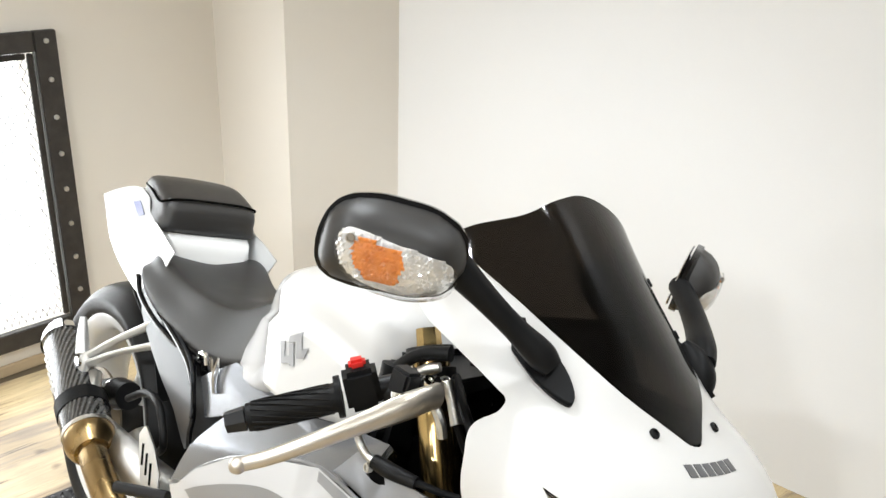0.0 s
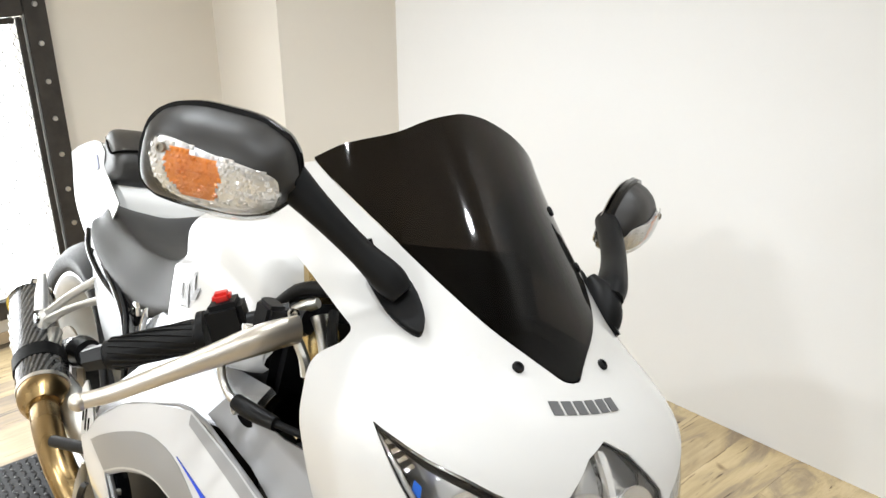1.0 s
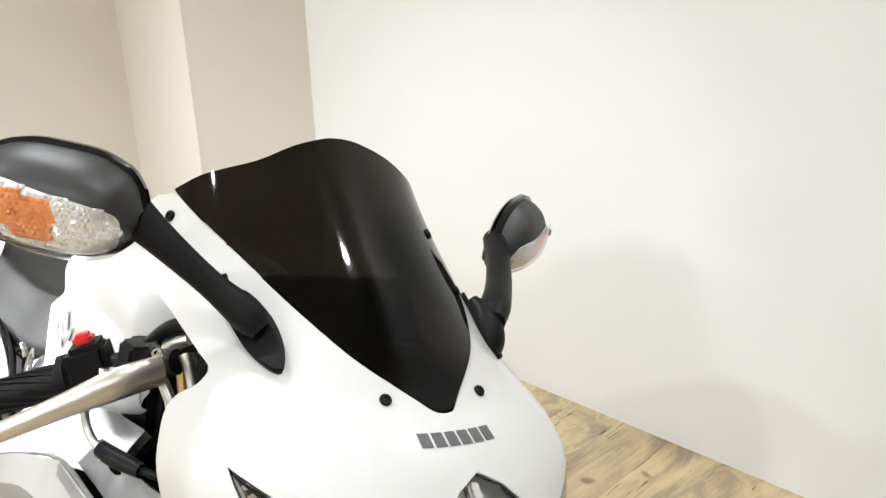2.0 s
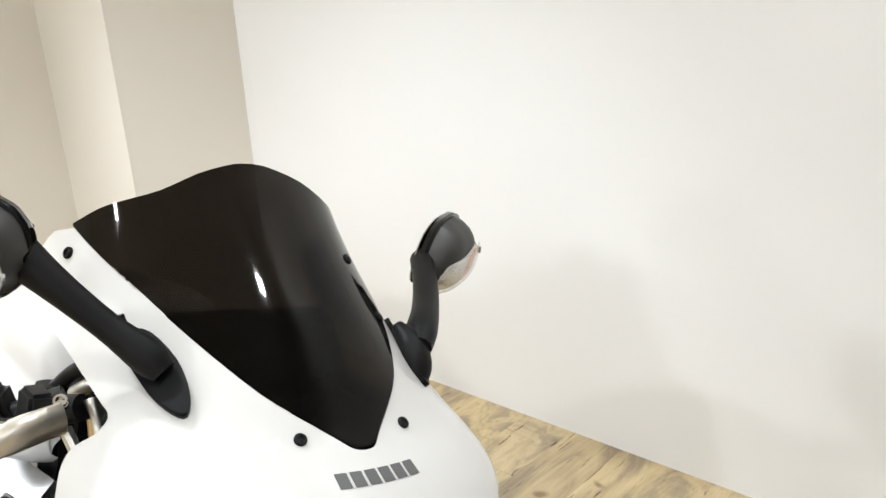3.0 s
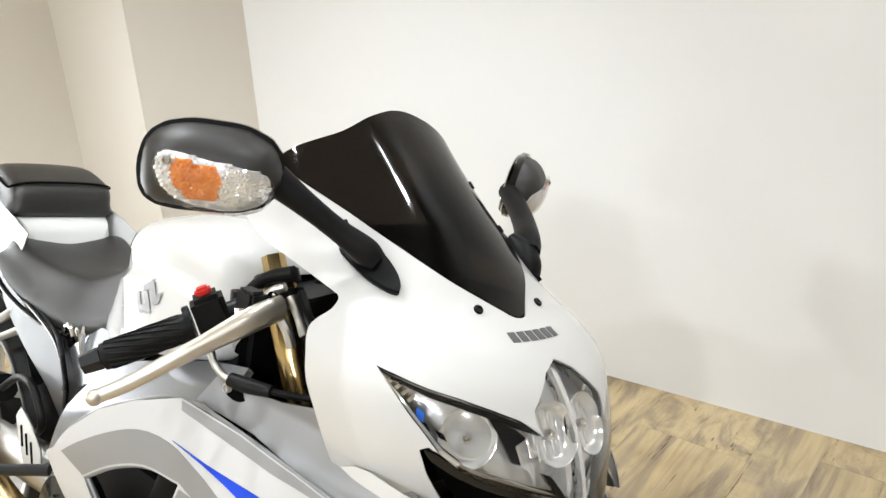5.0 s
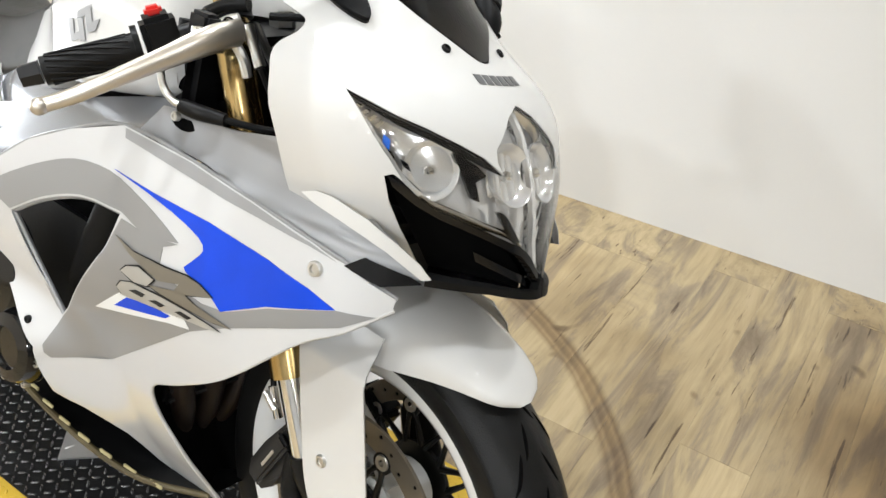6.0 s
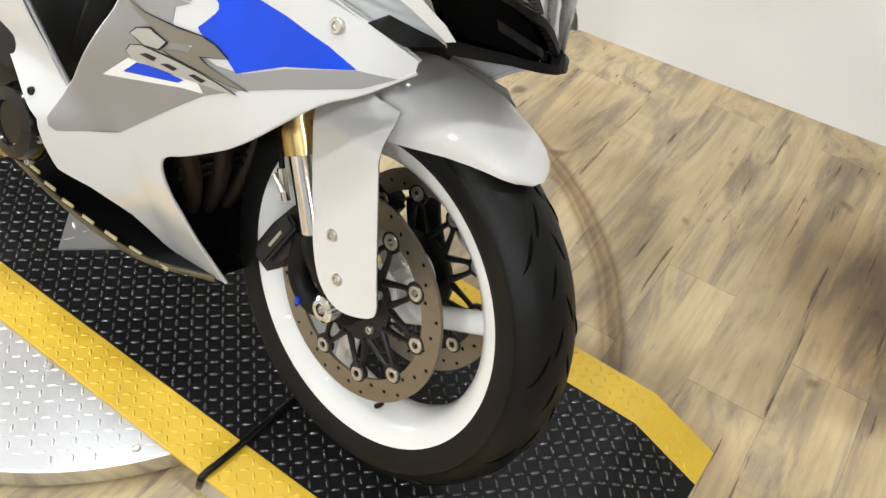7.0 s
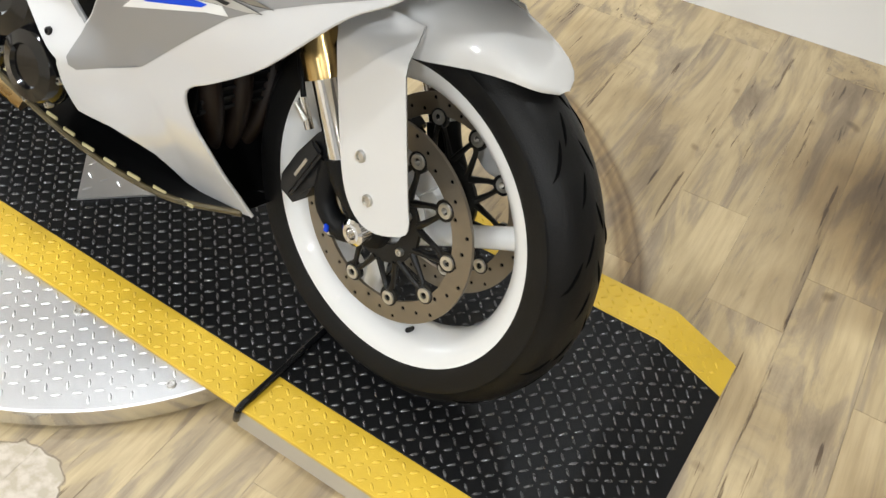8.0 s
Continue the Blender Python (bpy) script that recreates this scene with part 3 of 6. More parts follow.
FAIR_TOP = [(-.624, .572), (-.582, .617), (-.505, .674), (-.422, .716), (-.326, .753), (-.203, .752), (-.102, .743), (-.014, .732), (.031, .723), (.082, .702)]
FAIR_LOW = smooth2([(.082, .690), (.043, .652), (0, .621), (-.063, .557), (-.114, .512), (-.190, .462), (-.240, .432), (-.256, .402), (-.250, .36), (-.231, .318), (-.200, .218)], 3) + [(-.288, .188), (-.340, .205), (-.370, .250), (-.420, .284), (-.465, .294), (-.468, .34), (-.462, .382), (-.51, .412), (-.57, .447), (-.613, .498), (-.651, .555)]
VENT = smooth2([(-.533, .562), (-.459, .608), (-.378, .642), (-.300, .651)], 4) + smooth2([(-.300, .650), (-.318, .60), (-.345, .56), (-.430, .443)], 4)
SILVER_ARCH = smooth2([(-.60, .575), (-.555, .606), (-.479, .650), (-.403, .684), (-.332, .694), (-.270, .683), (-.225, .670), (-.192, .657)], 3) + [(-.25, .642)] + smooth2([(-.298, .654), (-.378, .645), (-.459, .611), (-.533, .565)], 3)
BLUE_SHAPE = [(-.323, .699), (-.252, .697), (-.151, .699), (-.060, .693), (-.003, .684), (.032, .673), (-.047, .643), (-.109, .608), (-.124, .617), (-.171, .630), (-.176, .634), (-.165, .646), (-.154, .659), (-.151, .665), (-.153, .671), (-.163, .677), (-.185, .683), (-.212, .688), (-.262, .694)]
SILVER_SHAPE = [(-.425, .446), (-.446, .392), (-.443, .381), (-.432, .377), (-.329, .422), (-.237, .494), (-.151, .562), (-.098, .592), (-.038, .621), (.041, .656), (.070, .678), (.034, .673), (-.046, .641), (-.101, .611), (-.139, .604), (-.216, .610), (-.216, .642), (-.192, .655), (-.250, .645), (-.296, .646), (-.316, .60), (-.343, .56)]
BADGE_A = [(-.296, .623), (-.261, .617), (-.204, .621), (-.167, .627), (-.146, .626), (-.124, .619), (-.165, .604), (-.151, .600), (-.090, .596), (-.119, .591), (-.165, .589), (-.206, .587), (-.228, .588), (-.183, .601), (-.177, .612), (-.211, .601), (-.250, .607), (-.268, .611)]
BADGE_B = [(-.281, .584), (-.271, .594), (-.250, .602), (-.220, .598), (-.231, .585), (-.255, .580)]
BADGE_BAR = [(-.286, .560), (-.279, .570), (-.260, .577), (-.199, .5835), (-.156, .5860), (-.128, .5860), (-.105, .585), (-.124, .580), (-.168, .573), (-.222, .563), (-.275, .553)]
BADGE_SLOTS = [[(-.261, .566), (-.250, .572), (-.231, .574), (-.236, .568)], [(-.223, .570), (-.211, .5755), (-.194, .5765), (-.201, .571)], [(-.176, .577), (-.168, .5815), (-.148, .582), (-.154, .577)]]
WHITE_DART = [(-.338, .505), (-.284, .551), (-.237, .570), (-.172, .581), (-.152, .564), (-.189, .555)]
BLUE_DART = [(-.294, .529), (-.268, .552), (-.229, .562), (-.185, .566), (-.194, .559)]


GROOVE_BAND = [(-.318, .740), (-.248, .737), (-.185, .734), (-.140, .731), (-.098, .730), (-.057, .7285), (-.014, .7270), (.020, .7225), (-.014, .7305), (-.102, .7415), (-.203, .7505), (-.322, .7512)]
SKIRT = [(-.040, .778), (-.022, .772), (.013, .765), (.040, .758), (.062, .7495), (.084, .736), (.096, .728), (.103, .731), (.092, .744), (.070, .760), (.040, .776), (-.004, .786), (-.024, .785)]


def grown(poly, d):
    """The outline, a little larger."""
    cx, cy = sum(p[0] for p in poly) / len(poly), sum(p[1] for p in poly) / len(poly)
    return [(x + d * (x - cx) / max(1e-6, math.hypot(x - cx, y - cy)), y + d * (y - cy) / max(1e-6, math.hypot(x - cx, y - cy))) for x, y in poly]


CHANNEL = [(-.32, .751), (-.299, .786), (-.225, .791), (-.168, .798), (-.103, .815), (-.073, .800), (.004, .784), (.035, .768), (.069, .750), (.098, .730), (.078, .719), (.031, .721), (-.014, .730), (-.102, .741), (-.203, .750)]
def channel_face(x, z):
    """The inner panel: dished below the cowl, rising to a rounded lip."""
    dish = soft((z - .735) / .02) * soft((.815 - z) / .03)
    scoop = math.exp(-((x + .262) / .035) ** 2 - ((z - .776) / .014) ** 2)
    return (x, flank(x, z)[1] + .006 + .014 * dish + .010 * scoop, z)


for flip in (False, True):
    fairing = part("side_fairing", panel(FAIR_TOP + FAIR_LOW, flank, 0.008, 0.003, [VENT], mirror=flip), SIDE, moto, "pearl white side fairing")
    part("graphic", panel(GROOVE_BAND, flank, 0.006, 0.0008, lift=0.0006, mirror=flip), CHANNEL_SILVER, fairing, "grey shallow groove band")
    part("cowl_skirt", panel(SKIRT, lambda x, z: (x, flank(x, .752)[1], z), 0.008, 0.003, lift=0.002, mirror=flip), PEARL, moto, "pearl white lower cowl edge")
    part("graphic", panel(BLUE_SHAPE, flank, 0.009, 0.0012, lift=0.0012, mirror=flip), BLUE, fairing, "metallic blue wedge graphic")
    part("graphic", panel(SILVER_SHAPE, flank, 0.009, 0.0010, lift=0.0008, mirror=flip), SILVER, fairing, "silver painted lower area")
    part("graphic", panel(SILVER_ARCH, flank, 0.009, 0.0010, lift=0.0008, mirror=flip), SILVER, fairing, "silver painted arch")
    part("graphic", panel(WHITE_DART, flank, 0.014, 0.0006, lift=0.0014, mirror=flip), WHITE, fairing, "white dart graphic")
    part("graphic", panel(BLUE_DART, flank, 0.014, 0.0006, lift=0.0020, mirror=flip), BLUE, fairing, "small blue dart graphic")
    for shape, metal in ((BADGE_BAR, BADGE_PALE), (BADGE_B, BADGE_PALE), (BADGE_A, BADGE)):
        part("badge_backing", panel(grown(shape, .0028), flank, 0.006, 0.0006, lift=0.0026, mirror=flip), DARK, fairing, "dark badge outline")
        part("badge", panel(shape, flank, 0.006, 0.0010, lift=0.0034, mirror=flip), metal, fairing, "brushed metal zigzag badge")
    for slot in BADGE_SLOTS:
        part("badge_slot", panel(slot, flank, 0.012, 0.0008, lift=0.0042, mirror=flip), DARK, fairing)
    for line, rr, paint in ((FAIR_TOP, .0026, SILVER), (FAIR_LOW[:31], .0030, SIDE)):
        part("rolled_edge", tube([Vector((x, (1 if not flip else -1) * (flank(x, z)[1] + .003), z)) for x, z in line], rr, 8, 3), paint, fairing)
    part("vent_edge", tube([Vector((x, (1 if not flip else -1) * (flank(x, z)[1] + .006), z)) for x, z in [*VENT, VENT[0]]], .0045, 8, 2), SILVER, fairing, "silver rolled vent edge")
    # Near-black backing puts the shade behind the channel into the colour.
    part("channel_backing", panel(CHANNEL, flank, 0.02, 0.002, lift=-0.026, mirror=flip), GROOVE, moto)
    part("fairing_channel", panel(CHANNEL, channel_face, 0.010, 0.003, mirror=flip), CHANNEL_SILVER, moto, "silver inner fairing panel")

# front wheel
WHEEL = FRONT @ Matrix.Translation((0, 0, 0.30))


def tyre(radius, rim_r, half):
    prof = [(rim_r - 0.004, -half * 0.80), (rim_r + 0.012, -half * 0.93), (rim_r + 0.035, -half), (radius - 0.032, -half * 0.93), (radius - 0.014, -half * 0.70), (radius - 0.004, -half * 0.38), (radius, 0)]
    prof = [(p.x, p.y) for p in spline([(r, h, 0) for r, h in prof], 3)]
    prof += [(r, -h) for r, h in reversed(prof[:-1])]
    return lathe([*prof, (rim_r - 0.012, half * 0.6), (rim_r - 0.012, -half * 0.6)], 176)


def rim(r, half):
    prof = [(r + 0.012, -half), (r + 0.012, -half + 0.006), (r - 0.004, -half + 0.010), (r - 0.018, -half + 0.022), (r - 0.022, 0)]
    prof += [(a, -b) for a, b in reversed(prof[:-1])]
    prof += [(r - 0.004, half - 0.002), (r - 0.020, half - 0.014), (r - 0.028, half - 0.028), (r - 0.032, 0), (r - 0.028, -half + 0.028), (r - 0.020, -half + 0.014), (r - 0.004, -half + 0.002)]
    return lathe(prof, 96)


wheel = part("front_wheel", moved(rim(0.222, 0.052), WHEEL), WHITE, moto, "white cast front wheel rim")
part("tyre", moved(tyre(0.300, 0.228, 0.060), WHEEL), RUBBER, wheel, "black road tyre with slanted grooves")
part("hub", moved(lathe([(0.012, -0.05), (0.045, -0.05), (0.045, -0.03), (0.032, -0.015), (0.032, 0.015), (0.045, 0.03), (0.045, 0.05), (0.012, 0.05)], 32), WHEEL), WHITE, wheel)
for k in range(3):
    turn = Matrix.Rotation(-radians(120 * k), 4, "Y")
    pts = [turn @ Vector(q) for q in ((.020, 0, -.030), (.075, 0, -.004), (.130, 0, .024), (.178, 0, .050), (.196, 0, .060))]
    part("spoke", moved(tube(pts, [0.020, 0.0155, 0.0145, 0.016, 0.021], 12, 5, 1.1), WHEEL), WHITE, wheel)


def brake_disc(y):
    bm = bmesh.new()
    n, r0, r1 = 120, 0.122, 0.155
    holes = []
    from mathutils.geometry import delaunay_2d_cdt
    ring = lambda r, m, cx=0, cy=0, off=0: [(cx + r * math.cos(math.tau * k / m + off), cy + r * math.sin(math.tau * k / m + off)) for k in range(m)]
    for k in range(36):
        a, r = math.tau * k / 36, (0.131, 0.139, 0.147)[k % 3]
        holes.append(ring(0.0031, 8, r * math.cos(a), r * math.sin(a)))
    rings = [ring(r1, n), ring(r0, n), *holes]
    pts, segs = [], []
    for q in rings:
        b = len(pts)
        pts += q
        segs += [(b + i, b + (i + 1) % len(q)) for i in range(len(q))]
    co, _, tris, _, _, _ = delaunay_2d_cdt([Vector(p) for p in pts], segs, [], 0, 1e-8)
    lo, hi = [bm.verts.new((p.x, y - 0.0025, p.y)) for p in co], [bm.verts.new((p.x, y + 0.0025, p.y)) for p in co]
    edges = {}
    for t in tris:
        c = sum((co[i] for i in t), Vector((0, 0))) / 3
        if r0 * 0.999 < c.length < r1 and not any(inside(c, h) for h in holes):
            bm.faces.new([lo[i] for i in t])
            bm.faces.new([hi[i] for i in reversed(t)])
            for k in range(3):
                edges[(t[k - 1], t[k])] = 1
    for a, b in edges:
        if (b, a) not in edges:
            bm.faces.new((lo[b], lo[a], hi[a], hi[b]))
    return bm


for y in (-0.063, 0.063):
    disc = part("brake_disc", moved(brake_disc(y), WHEEL), STEEL, wheel, "drilled steel brake disc", smooth=False)
    for k in range(36):
        a, r = math.tau * k / 36, (0.131, 0.139, 0.147)[k % 3]
        # Near-black plugs in the holes put their shade into the colour.
        part("drilled_hole", moved(lathe([(0.0003, -0.0012), (0.0030, -0.0012), (0.0030, 0.0012), (0.0003, 0.0012)], 8), WHEEL @ Matrix.Translation((r * math.cos(a), y, r * math.sin(a)))), GROOVE, disc)
    part("disc_carrier", moved(lathe([(0.036, y - 0.003), (0.064, y - 0.003), (0.064, y + 0.003), (0.036, y + 0.003)], 40), WHEEL), CARRIER, wheel, "black disc carrier")
    for k in range(10):
        a = math.tau * k / 10
        at = lambda r, d: Vector((r * math.cos(a + d), y, r * math.sin(a + d)))
        pad = lathe([(0.004, -.003), (0.0155, -.003), (0.0155, .003), (0.004, .003)], 16)
        part("carrier_pad", moved(pad, WHEEL @ Matrix.Translation(at(0.1165, 0))), CARRIER, wheel)
        for side in (-1, 1):
            part("carrier_arm", moved(tube([at(0.108, side * .03), at(0.092, side * .10), at(0.062, side * .26)], [.0050, .0040, .0058], 8, 4), WHEEL), CARRIER, wheel)
        part("bobbin", moved(lathe([(0.0052, -0.0055), (0.0105, -0.0055), (0.0112, -0.004), (0.0112, 0.004), (0.0105, 0.0055), (0.0052, 0.0055)], 16), WHEEL @ Matrix.Translation(at(0.1185, 0))), ALU, wheel, "bare metal disc bobbin")
        if k % 2:
            part("carrier_screw", moved(bolt(0.0062, 0.005, pose(0, 0, 0, 90 if y < 0 else -90, 0, 0), 10), WHEEL @ Matrix.Translation(at(0.050, 0) + Vector((0, 0.004 if y > 0 else -0.004, 0)))), ALU, wheel)

# fork legs
FORK0, DIR = Vector((-0.016, 0, 0.305)), Vector((-math.sin(RAKE), 0, math.cos(RAKE)))


def on_fork(z, y):
    return FORK0 + DIR * ((z - FORK0.z) / DIR.z) + Vector((0, y, 0))


for y in (-0.105, 0.105):
    leg = part("fork_leg", moved(tube([on_fork(0.36, y), on_fork(0.52, y)], 0.0215, 24), FRONT), CHROME, moto, "chrome fork slider")
    part("upper_tube", moved(tube([on_fork(0.480, y), on_fork(0.60, y), on_fork(0.70, y), on_fork(0.88, y)], [0.027, 0.0265, 0.0245, 0.024], 24), FRONT), GOLD, leg, "gold anodised fork tube")
    part("collar", moved(tube([on_fork(0.476, y), on_fork(0.508, y)], 0.0295, 24), FRONT), GOLD, leg)
    part("fork_cap", moved(tube([on_fork(0.88, y), on_fork(0.917, y)], [0.0165, 0.0155], 6), FRONT), GOLD, leg)
    part("axle_clamp", moved(tube([on_fork(0.385, y), on_fork(0.35, y * 0.95), Vector((0.0, y * 0.83, 0.305)), Vector((0.004, y * 0.83, 0.275))], [0.026, 0.026, 0.027, 0.02], 16, 5), FRONT), BLACK, leg, "black axle clamp")
part("front_axle", moved(lathe([(0.001, -0.118), (0.008, -0.118), (0.009, -0.130), (0.014, -0.131), (0.019, -0.127), (0.019, -0.108), (0.010, -0.107), (0.010, 0.12), (0.001, 0.12)], 24), WHEEL), CHROME, moto, "chromed axle nut")

# front mudguard: a hood round the wheel, with a plate down over each fork leg
CROWN = graph([(56, .318), (62, .326), (75, .330), (90, .330), (120, .332), (150, .335)])
BRIM = graph([(56, .314), (62, .303), (70, .282), (78, .263), (86, .250), (96, .246), (120, .255), (150, .285)])
WIDTH = graph([(56, .010), (58, .034), (62, .052), (70, .066), (80, .078), (96, .090), (120, .092), (150, .080)])


def hood(phi, t):
    """phi: degrees round the wheel from dead ahead; t: -1 to 1 across."""
    a, c = radians(phi), t * math.pi / 2
    r = BRIM(phi) + (CROWN(phi) - BRIM(phi)) * abs(math.cos(c)) ** 0.75
    return FRONT @ Vector((r * math.cos(a), WIDTH(phi) * math.copysign(abs(math.sin(c)) ** 0.85, t), 0.30 + r * math.sin(a)))


bm = bmesh.new()
phis = [56, 56.7, 58, 60, 63, 67, 72, 78, 84, 90, 97, 105, 115, 126, 138, 150]
grid = [[bm.verts.new(hood(p, -1 + k / 12)) for k in range(25)] for p in phis]
for a, b in zip(grid, grid[1:]):
    for k in range(24):
        bm.faces.new((a[k], a[k + 1], b[k + 1], b[k]))
mudguard = part("front_mudguard", thicken(bm, 0.0025), PEARL, moto, "pearl white front mudguard")


def tab_face(x, z):
    k = min(1, max(0, (0.61 - z) / 0.06))
    return FRONT @ Vector((x, -(0.098 + 0.038 * k * k * (3 - 2 * k)), z))


TAB = smooth2([(-.080, .60), (-.074, .56), (-.064, .513), (-.047, .447), (-.030, .387), (-.011, .350), (.015, .330), (.045, .329), (.080, .345), (.094, .362), (.084, .40), (.072, .443), (.048, .53), (.036, .575), (.028, .60)], 3)
part("fork_guard", panel(TAB, tab_face, 0.012, 0.003), PEARL, mudguard, "white plate over the fork leg")
TAB_L = [(x, z) for x, z in TAB]
part("fork_guard", panel(TAB_L, lambda x, z: FRONT @ Matrix.Scale(-1, 4, (0, 1, 0)) @ FRONT.inverted() @ tab_face(x, z), 0.012, 0.003), PEARL, mudguard, "white plate over the fork leg")
for x, z in ((-.001, .421), (.023, .368)):
    p = tab_face(x, z)
    part("screw", bolt(0.0085, 0.003, FRONT @ pose(x, -0.1375, z, 90, 0, 0)), ALU, mudguard)

# front brake
cal = part("brake_caliper", moved(slab([(-.034, -.050), (-.020, -.066), (.012, -.062), (.024, -.040), (.020, .000), (.030, .036), (.016, .064), (-.012, .066), (-.026, .040), (-.030, .0)], -.030, .022, .008), FRONT @ pose(-.126, -.076, .326, 0, 28, 0) @ pose(0, 0, 0, 90, 0, 0) @ Matrix.Diagonal((0.92, 1.28, 1.0, 1))), DARK, moto, "black radial brake caliper")
part("bridge", moved(box(-.013, .013, -.034, -.026, -.062, .050, 0.005), FRONT @ pose(-.128, -.075, .330, 0, 28, 0)), DARK, cal)
part("print_bar", moved(box(-.0022, .0022, -.0352, -.0338, -.020, .020), FRONT @ pose(-.128, -.075, .330, 0, 28, 0)), ALU, cal, "pale print mark")
part("mount_arm", moved(tube([(-.095, -.085, .355), (-.09, -.09, .29), (-.05, -.088, .262), (-.012, -.078, .29)], [.018, .016, .017, .022], 12, 5), FRONT), BLACK, cal)
part("blue_mark", moved(box(-.004, .004, -.002, .002, -.006, .006, .001), FRONT @ pose(-.066, -.106, .262)), BLUE, cal)
part("bleed_screw", moved(tube([(-.155, -.085, .385), (-.175, -.09, .405)], [.006, .004], 8), FRONT), ALU, cal)
hose = part("brake_hose", moved(tube([(-.158, -.08, .385), (-.185, -.075, .44), (-.21, -.07, .52), (-.24, -.06, .62)], .0045, 8), FRONT), BLACK, moto)
part("hose_fitting", moved(tube([(-.150, -.08, .372), (-.163, -.08, .395), (-.172, -.079, .412)], .0066, 10), FRONT), CHROME, hose)
part("hose_tag", moved(tube([(-.203, -.072, .50), (-.209, -.071, .515)], .0052, 8), FRONT), material("yellow_tag", (0.7, 0.65, 0.02), 0.5), hose)
part("brake_caliper", moved(box(-.032, .032, -.022, .03, -.062, .062, 0.010), FRONT @ pose(-.128, .072, .330, 0, 28, 0)), BLACK, moto, "black radial brake caliper")

# tyre grooves, slanted, two rows: near-black bars that hold the grooves' shade
TREAD_R = graph([(0, .300), (.0228, .296), (.042, .286), (.0558, .268)])
for k in range(24):
    for side in (-1, 1):
        for row, (h0, h1, sweep, late) in enumerate(((0.004, 0.021, 0.15, 0.0), (0.024, 0.047, 0.17, 0.52))):
            a = math.tau * (k + late + (0.5 if side > 0 else 0)) / 24
            pts = []
            for i in range(7):
                f = i / 6
                h = side * (h1 + (h0 - h1) * f ** 0.8)
                rr = TREAD_R(abs(h)) - 0.0012
                pts.append((rr * math.cos(a + sweep * f), h, rr * math.sin(a + sweep * f)))
            if row == 0 or k % 2 == 0:
                part("tread_groove", moved(tube(pts, [.0009, .0020, .0026, .0028, .0026, .0020, .0009], 6, 2), WHEEL), GROOVE, wheel)
part("valve", moved(tube([(.055, -.012, -.186), (.058, -.03, -.178)], .004, 8), WHEEL), BLACK, wheel)


# mirrors
def mirror_frame(side):
    inner, outer = (Vector((-.163, -.224, 1.069)), Vector((-.268, -.328, 1.050))) if side < 0 else (Vector((-.222, -.249, 1.051)), Vector((-.277, -.349, 1.051)))
    e1 = (outer - inner)
    e3 = Vector((0.10, -0.05, 1)).normalized()
    e2 = e3.cross(e1).normalized()
    return inner, e1, e2 if e2.x > 0 else -e2, e3


MIR_H = graph([(0, .008), (.02, .018), (.07, .029), (.2, .040), (.5, .046), (.75, .0445), (.88, .0385), (.95, .029), (.985, .017), (1, .004)])
MIR_LOW = graph([(0, -.008), (.2, -.004), (.6, .002), (1, .004)])


def mirror_point(u, v, side):
    """u from the stalk to the tip, v in metres upwards."""
    inner, e1, e2, e3 = mirror_frame(side)
    h = MIR_H(u / 0.15)
    k = min(1, abs(v) / h)
    depth = 0.050 * (max(0.0, 1 - (2 * u / 0.15 - 0.95) ** 4) ** 0.5) * (max(0.0, 1 - k ** 2.6)) ** 0.5
    return inner + e1 * (u / 0.15) + e3 * (v + MIR_LOW(u / 0.15)) + e2 * depth


def mirror_face(u, v):
    return mirror_point(u, v, -1)


def mirror_face_left(u, v):
    return mirror_point(u, v, 1)


INWARD |= {mirror_face, mirror_face_left}


def mirror_outline(inset=0.0, n=40):
    us = [0.5 - 0.5 * math.cos(math.pi * k / n) for k in range(n + 1)]
    top = [(0.15 * u, max(0.001, MIR_H(u) - inset)) for u in us]
    return top + [(x, -y) for x, y in reversed(top)]


def facets(outline, keep, face, out, size, flip):
    """A field of small cut-glass pyramids over part of an outline."""
    rng = random.Random(5)
    bm = bmesh.new()
    for i in range(int(.15 / size)):
        for j in range(int(.07 / size)):
            u, v = (i + .5 * (j % 2)) * size, -.042 + j * size
            if not (inside((u + size / 2, v + size / 2), outline) and keep((u + size / 2, v + size / 2))):
                continue
            ring = [bm.verts.new(face(u + a * size, v + b * size) + out * .0022) for a, b in ((0, 0), (1, 0), (1, 1), (0, 1))]
            tip = bm.verts.new(face(u + size * rng.uniform(.25, .75), v + size * rng.uniform(.25, .75)) + out * rng.uniform(.0028, .0042))
            for q in range(4):
                bm.faces.new((ring[q - 1], ring[q], tip))
    if flip:
        bmesh.ops.scale(bm, vec=(1, -1, 1), verts=bm.verts)
    return bm


